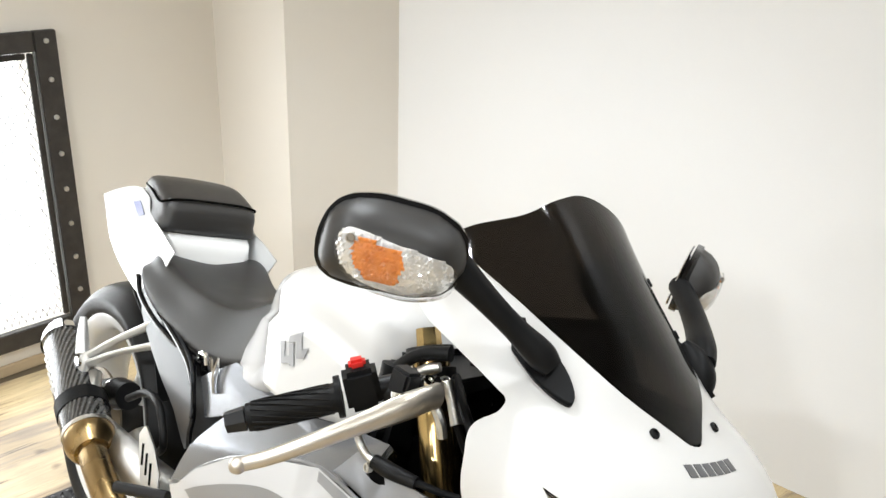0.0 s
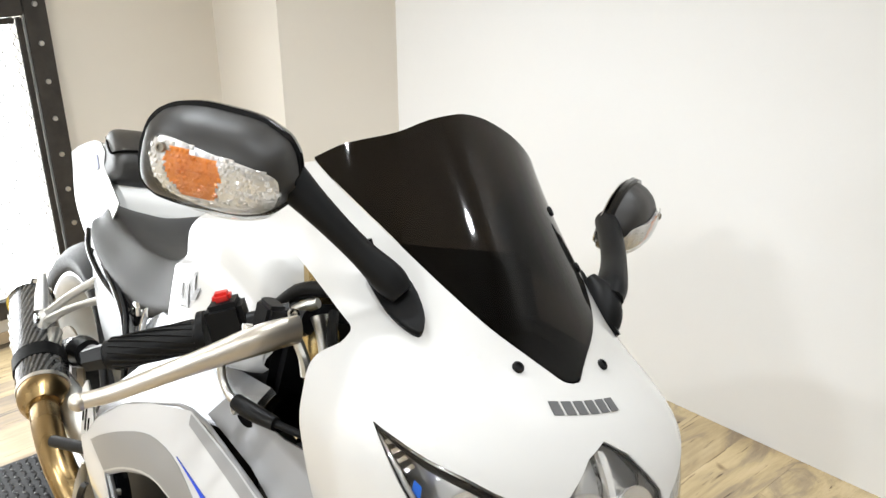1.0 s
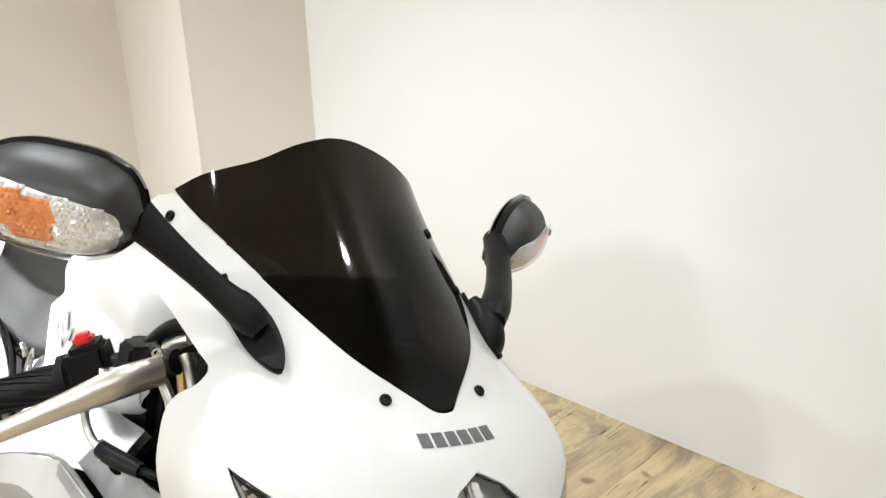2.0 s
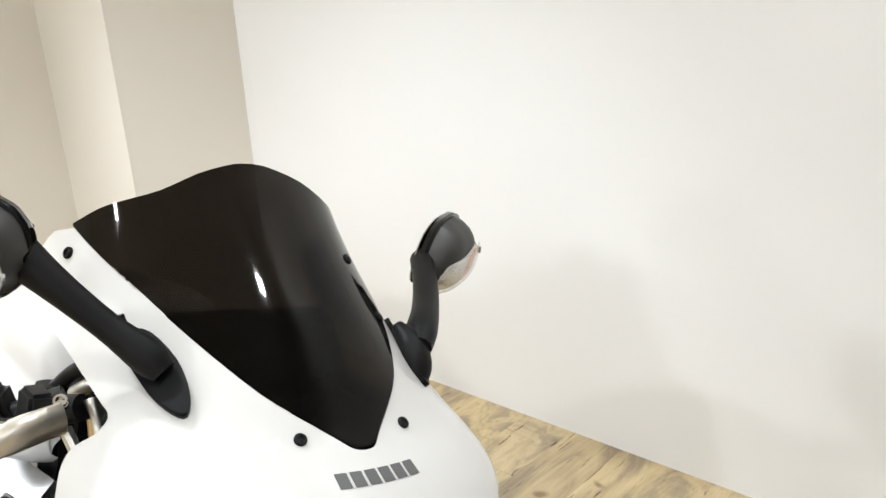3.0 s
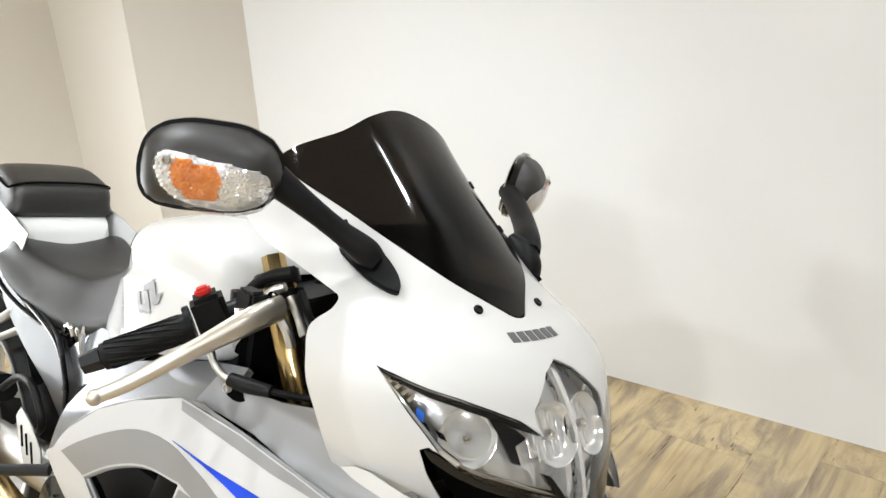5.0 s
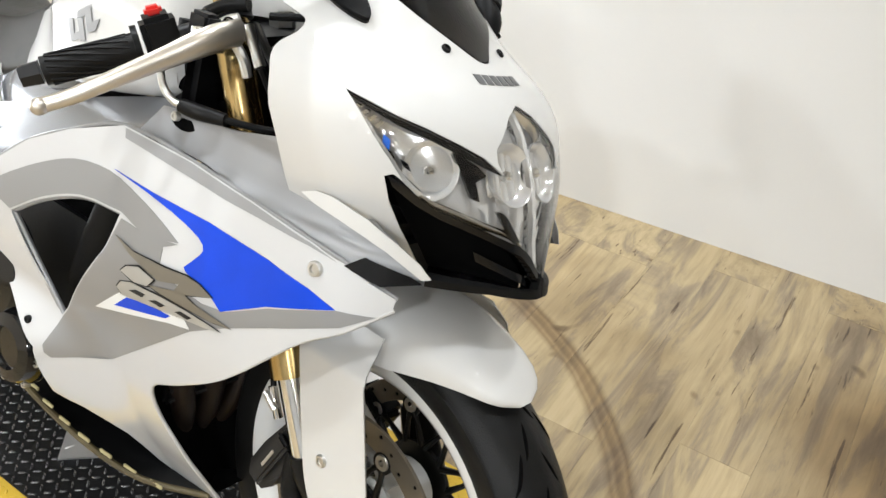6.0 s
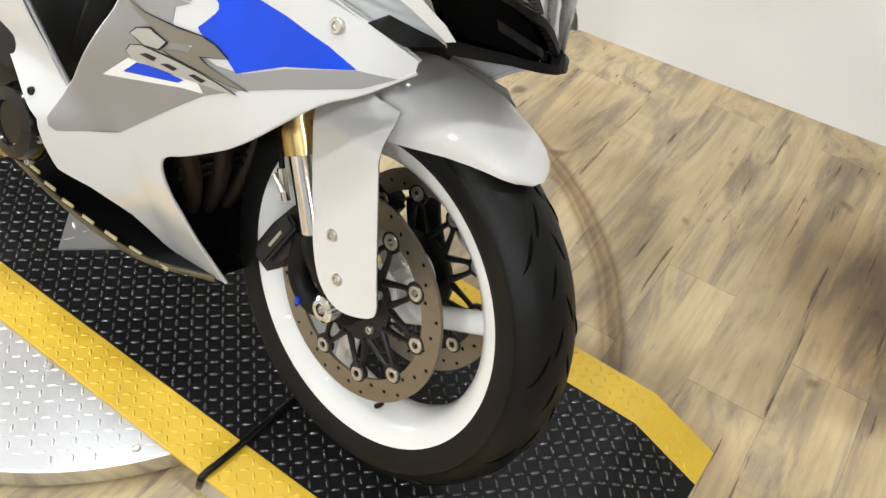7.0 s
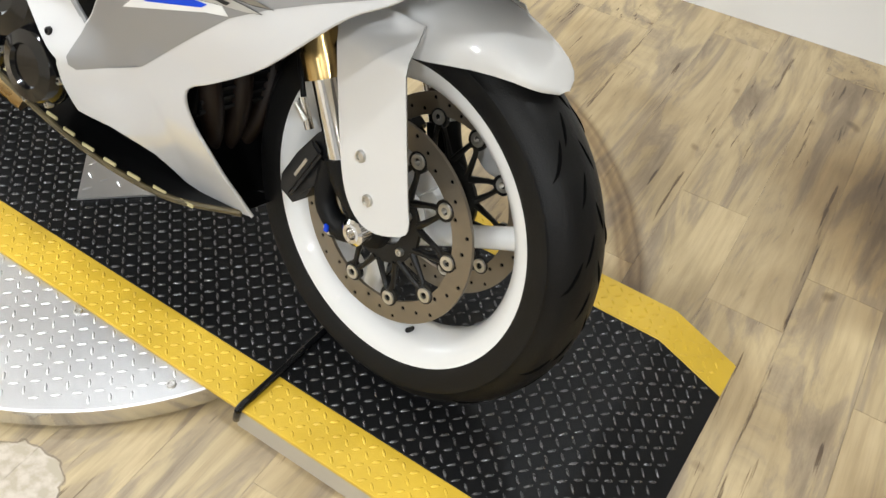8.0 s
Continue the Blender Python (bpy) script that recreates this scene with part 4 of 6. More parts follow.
for flip in (False, True):
    face = mirror_face_left if flip else mirror_face
    mir = part("mirror", panel(mirror_outline(0.0002), face, 0.006, 0.002, mirror=flip), HOUSING, moto, "black rear-view mirror housing")
    inner, e1, e2, e3 = mirror_frame(1 if flip else -1)
    glass_f = lambda u, v: inner + e1 * (u / 0.15) + e3 * (v + MIR_LOW(u / 0.15)) - e2 * 0.004
    part("mirror_glass", panel(mirror_outline(0.003), glass_f, 0.02, 0.003, mirror=flip), CHROME, mir, "mirror glass")
    part("rim", panel(mirror_outline(-0.002), lambda u, v: glass_f(u, v) + e2 * 0.006, 0.02, 0.010, mirror=flip), GLOSS, mir)
    lens = smooth2([(.008, -.010), (.013, .004), (.034, .010), (.070, .014), (.105, .020), (.119, .018), (.123, .004), (.112, -.018), (.088, -.033), (.058, -.040), (.032, -.037), (.014, -.026), (.008, -.010)], 4)[:-1]
    amber_area = [(.058, -.026), (.056, -.004), (.062, .009), (.085, .012), (.103, .013), (.109, .004), (.104, -.012), (.090, -.026), (.074, -.030)]
    part("lamp_bowl", panel(lens, face, 0.008, 0.001, lift=0.0010, mirror=flip), BOWL, mir, "silver lamp bowl")
    part("lamp_facets", facets(lens, lambda p: not inside(p, amber_area), face, e2, .0043, flip), REFLECT, mir, "bright reflector facets")
    part("amber_bulb", facets(lens, lambda p: inside(p, amber_area), face, e2, .0047, flip), ORANGE, mir, "amber indicator facets")
    part("indicator_lens", panel(lens, face, 0.006, 0.0012, lift=0.0065, mirror=flip), CLEAR, mir, "clear indicator lens")
    sgn = -1 if flip else 1
    part("lens_screw", moved(bolt(0.0045, 0.002, Matrix.Identity(4)), Matrix.Translation(Vector((1, sgn, 1)) * (face(.112, .012) + e2 * .006)) @ pose(0, 0, 0, 90 * sgn, 0, 40 * sgn)), STEEL, mir)
    stalk = [(-.178, -.238, 1.062), (-.150, -.210, 1.038), (-.122, -.178, 1.012), (-.100, -.152, .992), (-.088, -.142, .982)] if not flip else [(-.228, -.262, 1.044), (-.186, -.233, 1.028), (-.142, -.197, 1.009), (-.106, -.160, .992), (-.088, -.142, .982)]
    part("stalk", tube([(x, y * sgn, z) for x, y, z in stalk], [.017, .0125, .0108, .0135, .010] if not flip else [.0135, .0140, .0150, .0175, .0140], 12, 5, 1.15), BLACK, mir)
    base = smooth2([(.222, .980), (.205, .995), (.183, .998), (.163, .984), (.158, .966), (.166, .953), (.182, .953), (.205, .962), (.222, .980)], 3)[:-1]
    if flip:
        part("mirror_foot", tube([(-.118, .134, 1.000), (-.100, .138, .986), (-.084, .136, .968), (-.074, .132, .951), (-.070, .128, .943)], [.006, .0165, .0190, .0125, .004], 14, 5), BLACK, mir, "flared black stalk foot")
    part("mirror_base", panel(base, cowl, 0.008, 0.006 if flip else 0.010, lift=0.005 if flip else 0.009, mirror=flip), BLACK, mir)
    if not flip:
        part("pivot_screw", tube([(-.118, -.166 * sgn, 1.012), (-.121, -.170 * sgn, 1.021)], .0042, 8), BLACK, mir)

# fairing screws, mark on the nose
for a, z in ((.063, .944), (-.063, .944), (.276, 1.036), (-.276, 1.036), (.135, 1.010), (-.135, 1.010), (.125, 1.058), (-.125, 1.058)):
    p, q, r = [Vector(cowl(a + d, z + e)) for d, e in ((0, 0), (.004, 0), (0, .004))]
    n = (r - p).cross(q - p).normalized()
    if abs(z - 1.058) > .01 and abs(z - 1.010) > .001 or a < 0:
        part("screw", moved(bolt(0.0058, 0.0022, Matrix.Identity(4)), Matrix.Translation(p + n * 0.0012) @ n.to_track_quat("Z", "Y").to_matrix().to_4x4()), BLACK, upper)
for k in range(6):
    a0 = .046 - k * .0150
    part("maker_mark", panel([(a0, .9195), (a0, .9265), (a0 - .0115, .9265), (a0 - .0115, .9195)], cowl, 0.006, 0.0006, lift=0.0008), GREY, upper, "grey mark bar")

# headlight inside: a chromed shell set back behind the lens, two lamps, dark ribs
def behind(a, z):
    x, y, zz = cowl(a, z)
    return (x - 0.022 - 0.020 * math.cos(a * 16) ** 2 * (1 if abs(a) > .03 else .3), y * 0.92, zz)


INWARD.add(behind)
part("reflector", panel(both([*LIGHT_TOP, *LIGHT_SIDE[1:], *LIGHT_LOW[1:]]), behind, 0.009, 0.002), REFLECT, head, "chromed reflector shell")


def facing(a, z, depth):
    """A frame on the fairing, z outwards along its normal, set back by depth."""
    p, q, r = [Vector(cowl(a + d, z + e)) for d, e in ((0, 0), (.004, 0), (0, .004))]
    n = (r - p).cross(q - p).normalized()
    return Matrix.Translation(p - n * depth) @ n.to_track_quat("Z", "Y").to_matrix().to_4x4()


def bowl(r, deep):
    prof = [(r * math.sin(t), deep * (1 - math.cos(t))) for t in (.02, .25, .5, .75, 1.0, 1.25, 1.5)]
    return lathe([*prof, (r * 1.05, deep * 1.0), (r * 1.05, deep * .9), *[(a * 1.02, b - .002) for a, b in reversed(prof)]], 36, "Z")


for a, z, r, deep in ((.138, .836, .030, .018), (-.138, .836, .030, .018), (.032, .842, .034, .020), (-.032, .842, .034, .020)):
    m = facing(a, z, .036 if abs(a) > .1 else .030)
    unit = part("lamp_unit", moved(bowl(r, deep), m), REFLECT, head, "chromed lamp bowl")
    for k in range(5 if abs(a) < .1 else 0):
        c = -.72 + .36 * k
        high = r * math.sqrt(max(.05, 1 - c * c)) * .92
        flute = lathe([(.0005, -high), (r * .17, -high * .9), (r * .17, high * .9), (.0005, high)], 14)
        part("reflector_flute", moved(flute, m @ pose(r * c, 0, deep * .30) @ Matrix.Diagonal((1, 1, .35, 1))), REFLECT, unit)
    part("lamp_bulb", moved(lathe([(.001, .0), (r * .22, .0), (r * .20, .014), (r * .10, .018), (.001, .0185)], 20, "Z"), m), CHROME, head)
part("centre_blade", panel([(.004, .90), (.004, .742), (-.004, .742), (-.004, .90)], cowl, 0.008, 0.012, lift=-0.008), REFLECT, head)
for flip in (False, True):
    part("blue_filter", panel([(.184, .858), (.192, .862), (.195, .852), (.187, .847)], cowl, .006, .001, lift=-.012, mirror=flip), material("blue_filter", (0.02, 0.16, 0.75), 0.2), head, "blue lamp filter")
    for k in range(4):
        b = .200 + .0075 * k
        part("corner_rib", panel([(b, .866 + .006 * k), (b + .0035, .868 + .006 * k), (b - .006, .876 + .005 * k), (b - .0095, .874 + .005 * k)], cowl, 0.008, 0.006, lift=-0.010, mirror=flip), CHROME, head, "chrome corner rib")
    for k in range(2):
        b = .166 + .017 * k
        part("dark_window", panel([(b, .838 + .008 * k), (b + .009, .841 + .008 * k), (b + .006, .833 + .008 * k), (b - .002, .830 + .008 * k)], cowl, 0.006, 0.002, lift=-0.014, mirror=flip), GROOVE, head)
    part("divider", panel([(.108, .860), (.082, .849), (.072, .840), (.088, .832), (.086, .812), (.094, .814), (.100, .838)], cowl, 0.008, 0.010, lift=-0.010, mirror=flip), GLOSS, head, "dark divider")
    part("divider", panel([(.052, .800), (.060, .803), (.040, .772), (.030, .770)], cowl, 0.008, 0.010, lift=-0.008, mirror=flip), GLOSS, head, "dark divider")
    part("edge_rib", panel([(.237, .892), (.211, .864), (.190, .839), (.175, .818), (.160, .806), (.155, .810), (.172, .823), (.186, .843), (.207, .868), (.229, .889)], cowl, 0.008, 0.010, lift=-0.006, mirror=flip), REFLECT, head)
    part("upper_liner", panel([(.235, .893), (.209, .888), (.178, .881), (.142, .874), (.107, .864), (.079, .854), (.058, .841), (.074, .846), (.107, .857), (.142, .867), (.178, .875), (.207, .884)], cowl, 0.008, 0.002, lift=-0.004, mirror=flip), GLOSS, head, "black upper liner")
    part("lower_bead", tube([Vector((1, -1 if flip else 1, 1)) * (Vector(cowl(a, z + .005)) + Vector((-.019, .003, 0))) for a, z in LIGHT_LOW[:6]], .0042, 10, 5), CHROME, head, "chrome lower bead")

# fuel tank: rounded deck, sharp-edged flat sides, bevelled rear corners
def rear_mid(x):
    """The middle line, bent to the left behind the steering head to fit the camera's view."""
    return .1 * max(0.0, -.45 - x)


rows = []
for x_top, x_low, t, w, low in ((-.357, -.357, .893, .112, .785), (-.376, -.374, .924, .130, .775), (-.40, -.40, .939, .143, .768), (-.46, -.45, .951, .156, .757), (-.53, -.50, .946, .160, .748),
                                (-.600, -.548, .930, .158, .742), (-.620, -.560, .925, .155, .740), (-.632, -.572, .921, .147, .735), (-.665, -.650, .908, .122, .700), (-.715, -.740, .890, .100, .675), (-.748, -.803, .858, .082, .662)):
    half = []
    for y, z in ((w * .60, low - .004), (w * .86, low), (w * .985, low + .010), (w, low + .026), (w * .965, t - .104), (w * .950, t - .093), (w * .855, t - .080), (w * .850, t - .066), (w * .845, t - .042), (w * .72, t - .018), (w * .40, t - .004), (0, t)):
        x = x_low + (x_top - x_low) * min(1.0, max(0.0, (z - low) / max(.05, t - .06 - low)))
        half.append((x, y, z))
    rows.append([(x, rear_mid(x) - y, z) for x, y, z in half] + [(x, rear_mid(x) + y, z) for x, y, z in reversed(half[:-1])])
tank = part("fuel_tank", skin(rows, 3, 4), PEARL, moto, "pearl white fuel tank with sharp creases")
cap_m = pose(-.487, 0, .9525, 0, -4, 0)
cap = part("filler_cap", moved(lathe([(.001, -.006), (.043, -.006), (.045, .0), (.041, .003), (.031, .002), (.030, .0035), (.001, .004)], 32, "Z"), cap_m), ALU, tank, "round metal filler cap")
for k in range(6):
    part("cap_screw", moved(bolt(.0032, .0015, Matrix.Identity(4), 8), cap_m @ pose(.036 * math.cos(k * math.tau / 6), .036 * math.sin(k * math.tau / 6), .004)), DARK, cap)
part("lock_flap", moved(box(-.020, .010, -.008, .008, .0042, .0065, .0015), cap_m), DARK, cap)

from mathutils.bvhtree import BVHTree
tank_tree = BVHTree.FromPolygons([v.co for v in tank.data.vertices], [tuple(f.vertices) for f in tank.data.polygons])


def tank_side(x, z):
    hit_at = tank_tree.ray_cast(Vector((x, -1, z)), Vector((0, 1, 0)))[0]
    return hit_at if hit_at else (x, -.16, z)


for mark in ([(-.545, .827), (-.531, .832), (-.520, .814), (-.507, .820), (-.500, .812), (-.522, .802)], [(-.523, .842), (-.496, .857), (-.484, .838), (-.470, .846), (-.474, .829), (-.489, .823), (-.502, .842), (-.520, .833)], [(-.518, .832), (-.508, .838), (-.490, .812), (-.500, .808)]):
    part("tank_mark", panel(mark, tank_side, 0.005, 0.0008, lift=0.0028), BADGE_GREY, tank, "pale grey mark")
part("tank_shroud", box(-.42, -.345, -.10, .10, .70, .885, .012), BLACK, moto, "black cover ahead of the tank")
# Added near-black filler blocks the view through the gap beside the fork.
part("steering_cover", box(-.36, -.06, .095, .135, .60, .93, .01), GROOVE, moto, "near-black filler that closes the gap past the fork")
part("air_duct", box(-.36, -.12, -.05, .05, .66, .80, .02), GROOVE, moto, "black air duct under the instruments")

# seats and tail
rows = []
for x, top, wc, zc, wl, zl in ((-1.196, .738, .100, .742, .126, .712), (-1.182, .748, .112, .757, .138, .705), (-1.14, .748, .116, .757, .140, .684), (-1.05, .741, .100, .743, .132, .664), (-.95, .748, .086, .742, .120, .655), (-.87, .776, .066, .753, .106, .657), (-.80, .828, .050, .790, .092, .676), (-.752, .862, .040, .828, .080, .700)):
    c = rear_mid(x)
    half = [(wl * .96, zl), (wl, zl + .016), (wc + (wl - wc) * .42, zl + (zc - zl) * .62), (wc, zc - .003), (wc * .86, zc + .003), (wc * .45, (top + zc) / 2 + .001), (0, top)]
    rows.append([(x, c - y, z) for y, z in half] + [(x, c + y, z) for y, z in reversed(half[:-1])])
seat = part("rider_seat", thicken(skin(rows, 4, 5), 0.010), VINYL, moto, "black vinyl rider seat")
for sg in (-1, 1):
    part("seat_trim", tube([(x, rear_mid(x) + sg * (w + .004), z) for x, w, z in ((-1.19, .136, .706), (-1.14, .140, .680), (-1.05, .132, .658), (-.95, .120, .650), (-.87, .106, .652))], .0055, 8, 5), GLOSS, seat, "gloss black seat trim")

rows = []
for x, z, w, h in ((-1.200, .832, .080, .026), (-1.206, .850, .096, .052), (-1.222, .864, .105, .072), (-1.25, .873, .107, .078), (-1.31, .884, .104, .088), (-1.37, .880, .096, .080), (-1.43, .866, .076, .060), (-1.465, .850, .045, .030)):
    c = rear_mid(x)
    rows.append([(x, c + y * w, z - d * h) for y, d in ((-.88, 1), (-1, .55), (-.92, .10), (-.5, 0), (.5, 0), (.92, .10), (1, .55), (.88, 1))])
pad = part("passenger_seat", skin(rows, 4, 5, True, True), VINYL, moto, "black vinyl passenger seat pad")
seam = [(-1.40, -.088, .852), (-1.31, -.1055, .858), (-1.25, -.1085, .850), (-1.226, -.103, .857), (-1.218, -.085, .863), (-1.217, -.04, .866)]
part("piping", tube([(x, rear_mid(x) + y, z) for x, y, z in seam + [(x, -y, z) for x, y, z in reversed(seam)]], .0024, 6, 6), GROOVE, pad)
rows = []
for x, lo, hi, w in ((-1.160, .690, .748, .070), (-1.178, .685, .782, .090), (-1.215, .685, .797, .098), (-1.29, .695, .822, .102), (-1.38, .705, .840, .100), (-1.48, .730, .826, .080), (-1.56, .760, .798, .050), (-1.60, .770, .785, .025)):
    c = rear_mid(x)
    rows.append([(x, c - w * .7, lo), (x, c - w, (lo * 2 + hi) / 3), (x, c - w * .97, hi - .012), (x, c - w * .75, hi), (x, c + w * .75, hi), (x, c + w * .97, hi - .012), (x, c + w, (lo * 2 + hi) / 3), (x, c + w * .7, lo)])
tail = part("tail_cowl", skin(rows, 4, 5, True, True), WHITE, moto, "white tail cowl")
WING_UP = smooth2([(-1.600, .772), (-1.50, .812), (-1.43, .836), (-1.37, .846), (-1.312, .840)], 3) + smooth2([(-1.281, .818), (-1.226, .808)], 2) + [(-1.325, .781), (-1.464, .732), (-1.548, .738)]
WING_LOW = [(-1.226, .808), (-1.167, .800), (-1.095, .786)] + smooth2([(-1.14, .72), (-1.185, .668), (-1.225, .657), (-1.277, .656), (-1.398, .674), (-1.487, .699), (-1.548, .737)], 3) + [(-1.464, .7315), (-1.325, .7805)]
COVER = smooth2([(-1.205, .690), (-1.10, .682), (-1.00, .672), (-.94, .664), (-.875, .648), (-.838, .608), (-.822, .575), (-.830, .545), (-.85, .500), (-.90, .550), (-.99, .581), (-1.08, .613), (-1.16, .640), (-1.205, .672)], 3)
SPAR_A = [(-.712, .525), (-.686, .596), (-.659, .668), (-.60, .70), (-.49, .737), (-.39, .769), (-.30, .79), (-.29, .74), (-.371, .715), (-.544, .640), (-.60, .59)]
part("subframe_cover", skin([[(x, rear_mid(x) + k * w, z) for k, z in ((-1, z0), (-.98, z1), (0, z1 + .02), (.98, z1), (1, z0))] for x, w, z0, z1 in ((-1.14, .085, .60, .69), (-1.0, .095, .53, .66), (-.85, .085, .48, .66), (-.70, .095, .46, .70))], 3, 3), BLACK, moto, "black cover under the seat")
for sg in (-1, 1):
    def wing_face(x, z):
        return (x, -sg * rear_mid(x) - (.115 - .20 * max(0, z - .80) + .04 * max(0, .72 - z)), z)

    def cover_face(x, z):
        return (x, -sg * rear_mid(x) - (.112 + .022 * (1 - ((z - .60) / .11) ** 2) - .03 * max(0, -1.05 - x)), z)

    def spar_face(x, z):
        bend = z - (.635 + .36 * (x + .6))
        return (x, -.170 + .45 * (bend + math.sqrt(bend * bend + .0003)), z)
    part("tail_panel", panel(WING_UP, wing_face, 0.014, 0.003, mirror=sg > 0), TAIL_GREY, tail, "silver upper tail panel")
    part("tail_panel", panel(WING_LOW, wing_face, 0.014, 0.003, mirror=sg > 0), WHITE, tail, "white lower tail panel")
    part("tail_mark", panel([(-1.383, .811), (-1.350, .822), (-1.300, .805), (-1.328, .793)], wing_face, 0.012, 0.001, lift=.0012, mirror=sg > 0), MARK_BLUE, tail, "small dark blue mark")
    part("side_cover", panel(COVER, cover_face, 0.016, 0.010, mirror=sg > 0), COVER_GLOSS, moto, "gloss dark grey side cover")
    part("cover_edge", tube([(x, rear_mid(x) + sg * .129, z) for x, z in ((-1.15, .684), (-1.05, .672), (-.94, .658), (-.875, .640), (-.838, .603), (-.824, .572))], .0045, 8, 5), GLOSS, moto)
    part("frame_spar", panel(SPAR_A, spar_face, 0.014, 0.02, mirror=sg > 0), SPAR, moto, "silver frame spar")
    part("frame_joint", panel([(-.851, .636), (-.800, .585), (-.735, .620), (-.637, .672), (-.600, .712), (-.70, .705), (-.764, .700)], lambda x, z: (x, -sg * rear_mid(x) - .116 + .4 * max(0, z - .66), z), 0.016, 0.012, mirror=sg > 0), SPAR, moto, "silver frame joint")
    part("side_trim", tube([(-.802, rear_mid(-.8) + sg * .114, .692), (-.792, rear_mid(-.8) + sg * .121, .665), (-.775, rear_mid(-.78) + sg * .122, .640)], [.004, .007, .0055], 8, 4, .5), CHROME, moto)
    latch = part("latch", moved(box(-.022, .022, -.006, .006, -.016, .016, .004), pose(-.858, rear_mid(-.858) + sg * .104, .652, 0, -28, 0)), CHROME, moto, "bright seat latch")
    part("latch_hook", tube([(-.885, rear_mid(-.88) + sg * .114, .655), (-.872, rear_mid(-.87) + sg * .116, .672), (-.852, rear_mid(-.85) + sg * .116, .676), (-.842, rear_mid(-.84) + sg * .114, .662)], .0045, 8, 4), CHROME, latch)
    part("latch_slot", moved(box(-.010, .006, -.001, .001, -.006, .006, .0006), pose(-.858, rear_mid(-.858) + sg * .111, .652, 0, -28, 0)), GROOVE, latch)

# exhaust
CARBON = material("carbon_weave", (0.030, 0.030, 0.031), 0.26, coat=0.6, vary=0.5, scale=220)
weave = CARBON.node_tree.nodes.new("ShaderNodeTexWave")
weave.bands_direction = "DIAGONAL"
weave.inputs["Scale"].default_value, weave.inputs["Distortion"].default_value = 42, 0.4
tone_c = CARBON.node_tree.nodes.new("ShaderNodeValToRGB")
tone_c.color_ramp.elements[0].position, tone_c.color_ramp.elements[0].color = 0.35, (0.010, 0.010, 0.010, 1)
tone_c.color_ramp.elements[1].position, tone_c.color_ramp.elements[1].color = 0.75, (0.085, 0.083, 0.080, 1)
spot_c = CARBON.node_tree.nodes.new("ShaderNodeTexCoord")
CARBON.node_tree.links.new(spot_c.outputs["Object"], weave.inputs["Vector"])
CARBON.node_tree.links.new(weave.outputs["Color"], tone_c.inputs[0])
CARBON.node_tree.links.new(tone_c.outputs[0], CARBON.node_tree.nodes["Principled BSDF"].inputs["Base Color"])
can = part("silencer", tube([(-1.463, -.075, .453), (-1.307, -.091, .412), (-1.175, -.104, .370)], [.045, .0495, .0505], 32, 6), CARBON, moto, "carbon fibre silencer")
part("end_cap", tube([(-1.514, -.069, .466), (-1.486, -.072, .459), (-1.459, -.0755, .452)], [.028, .043, .0500], 32, 4), CHROME, can, "polished end cap")
part("clamp", tube([(-1.262, -.0955, .398), (-1.229, -.0985, .3875)], .0530, 32), BLACK, can)
part("clamp_lug", tube([(-1.285, -.068, .452), (-1.250, -.082, .434)], [.016, .013], 12), ALU, can)
part("front_band", tube([(-1.181, -.1034, .372), (-1.172, -.1044, .369)], .0520, 32), ALU, can, "bare metal band")
part("front_cap", tube([(-1.174, -.1042, .3697), (-1.146, -.110, .364), (-1.116, -.115, .360)], [.0500, .048, .034], 32, 4), TITAN, can, "heat-stained front cone")
part("link_pipe", tube([(-1.124, -.114, .361), (-1.060, -.122, .351), (-.990, -.122, .331), (-.925, -.109, .300), (-.833, -.066, .222), (-.74, -.03, .17)], .028, 24, 8), TITAN, can, "heat-stained link pipe")
for k in range(5):
    part("print_bar", moved(box(-.011, .011, -.001, .001, -.0035, .0035), Matrix.Translation((-1.300 - .024 * k, -.1425 + .0030 * k, .4095 + .0064 * k)) @ pose(0, 0, 0, 0, 15, 6)), ALU, can, "pale print mark")

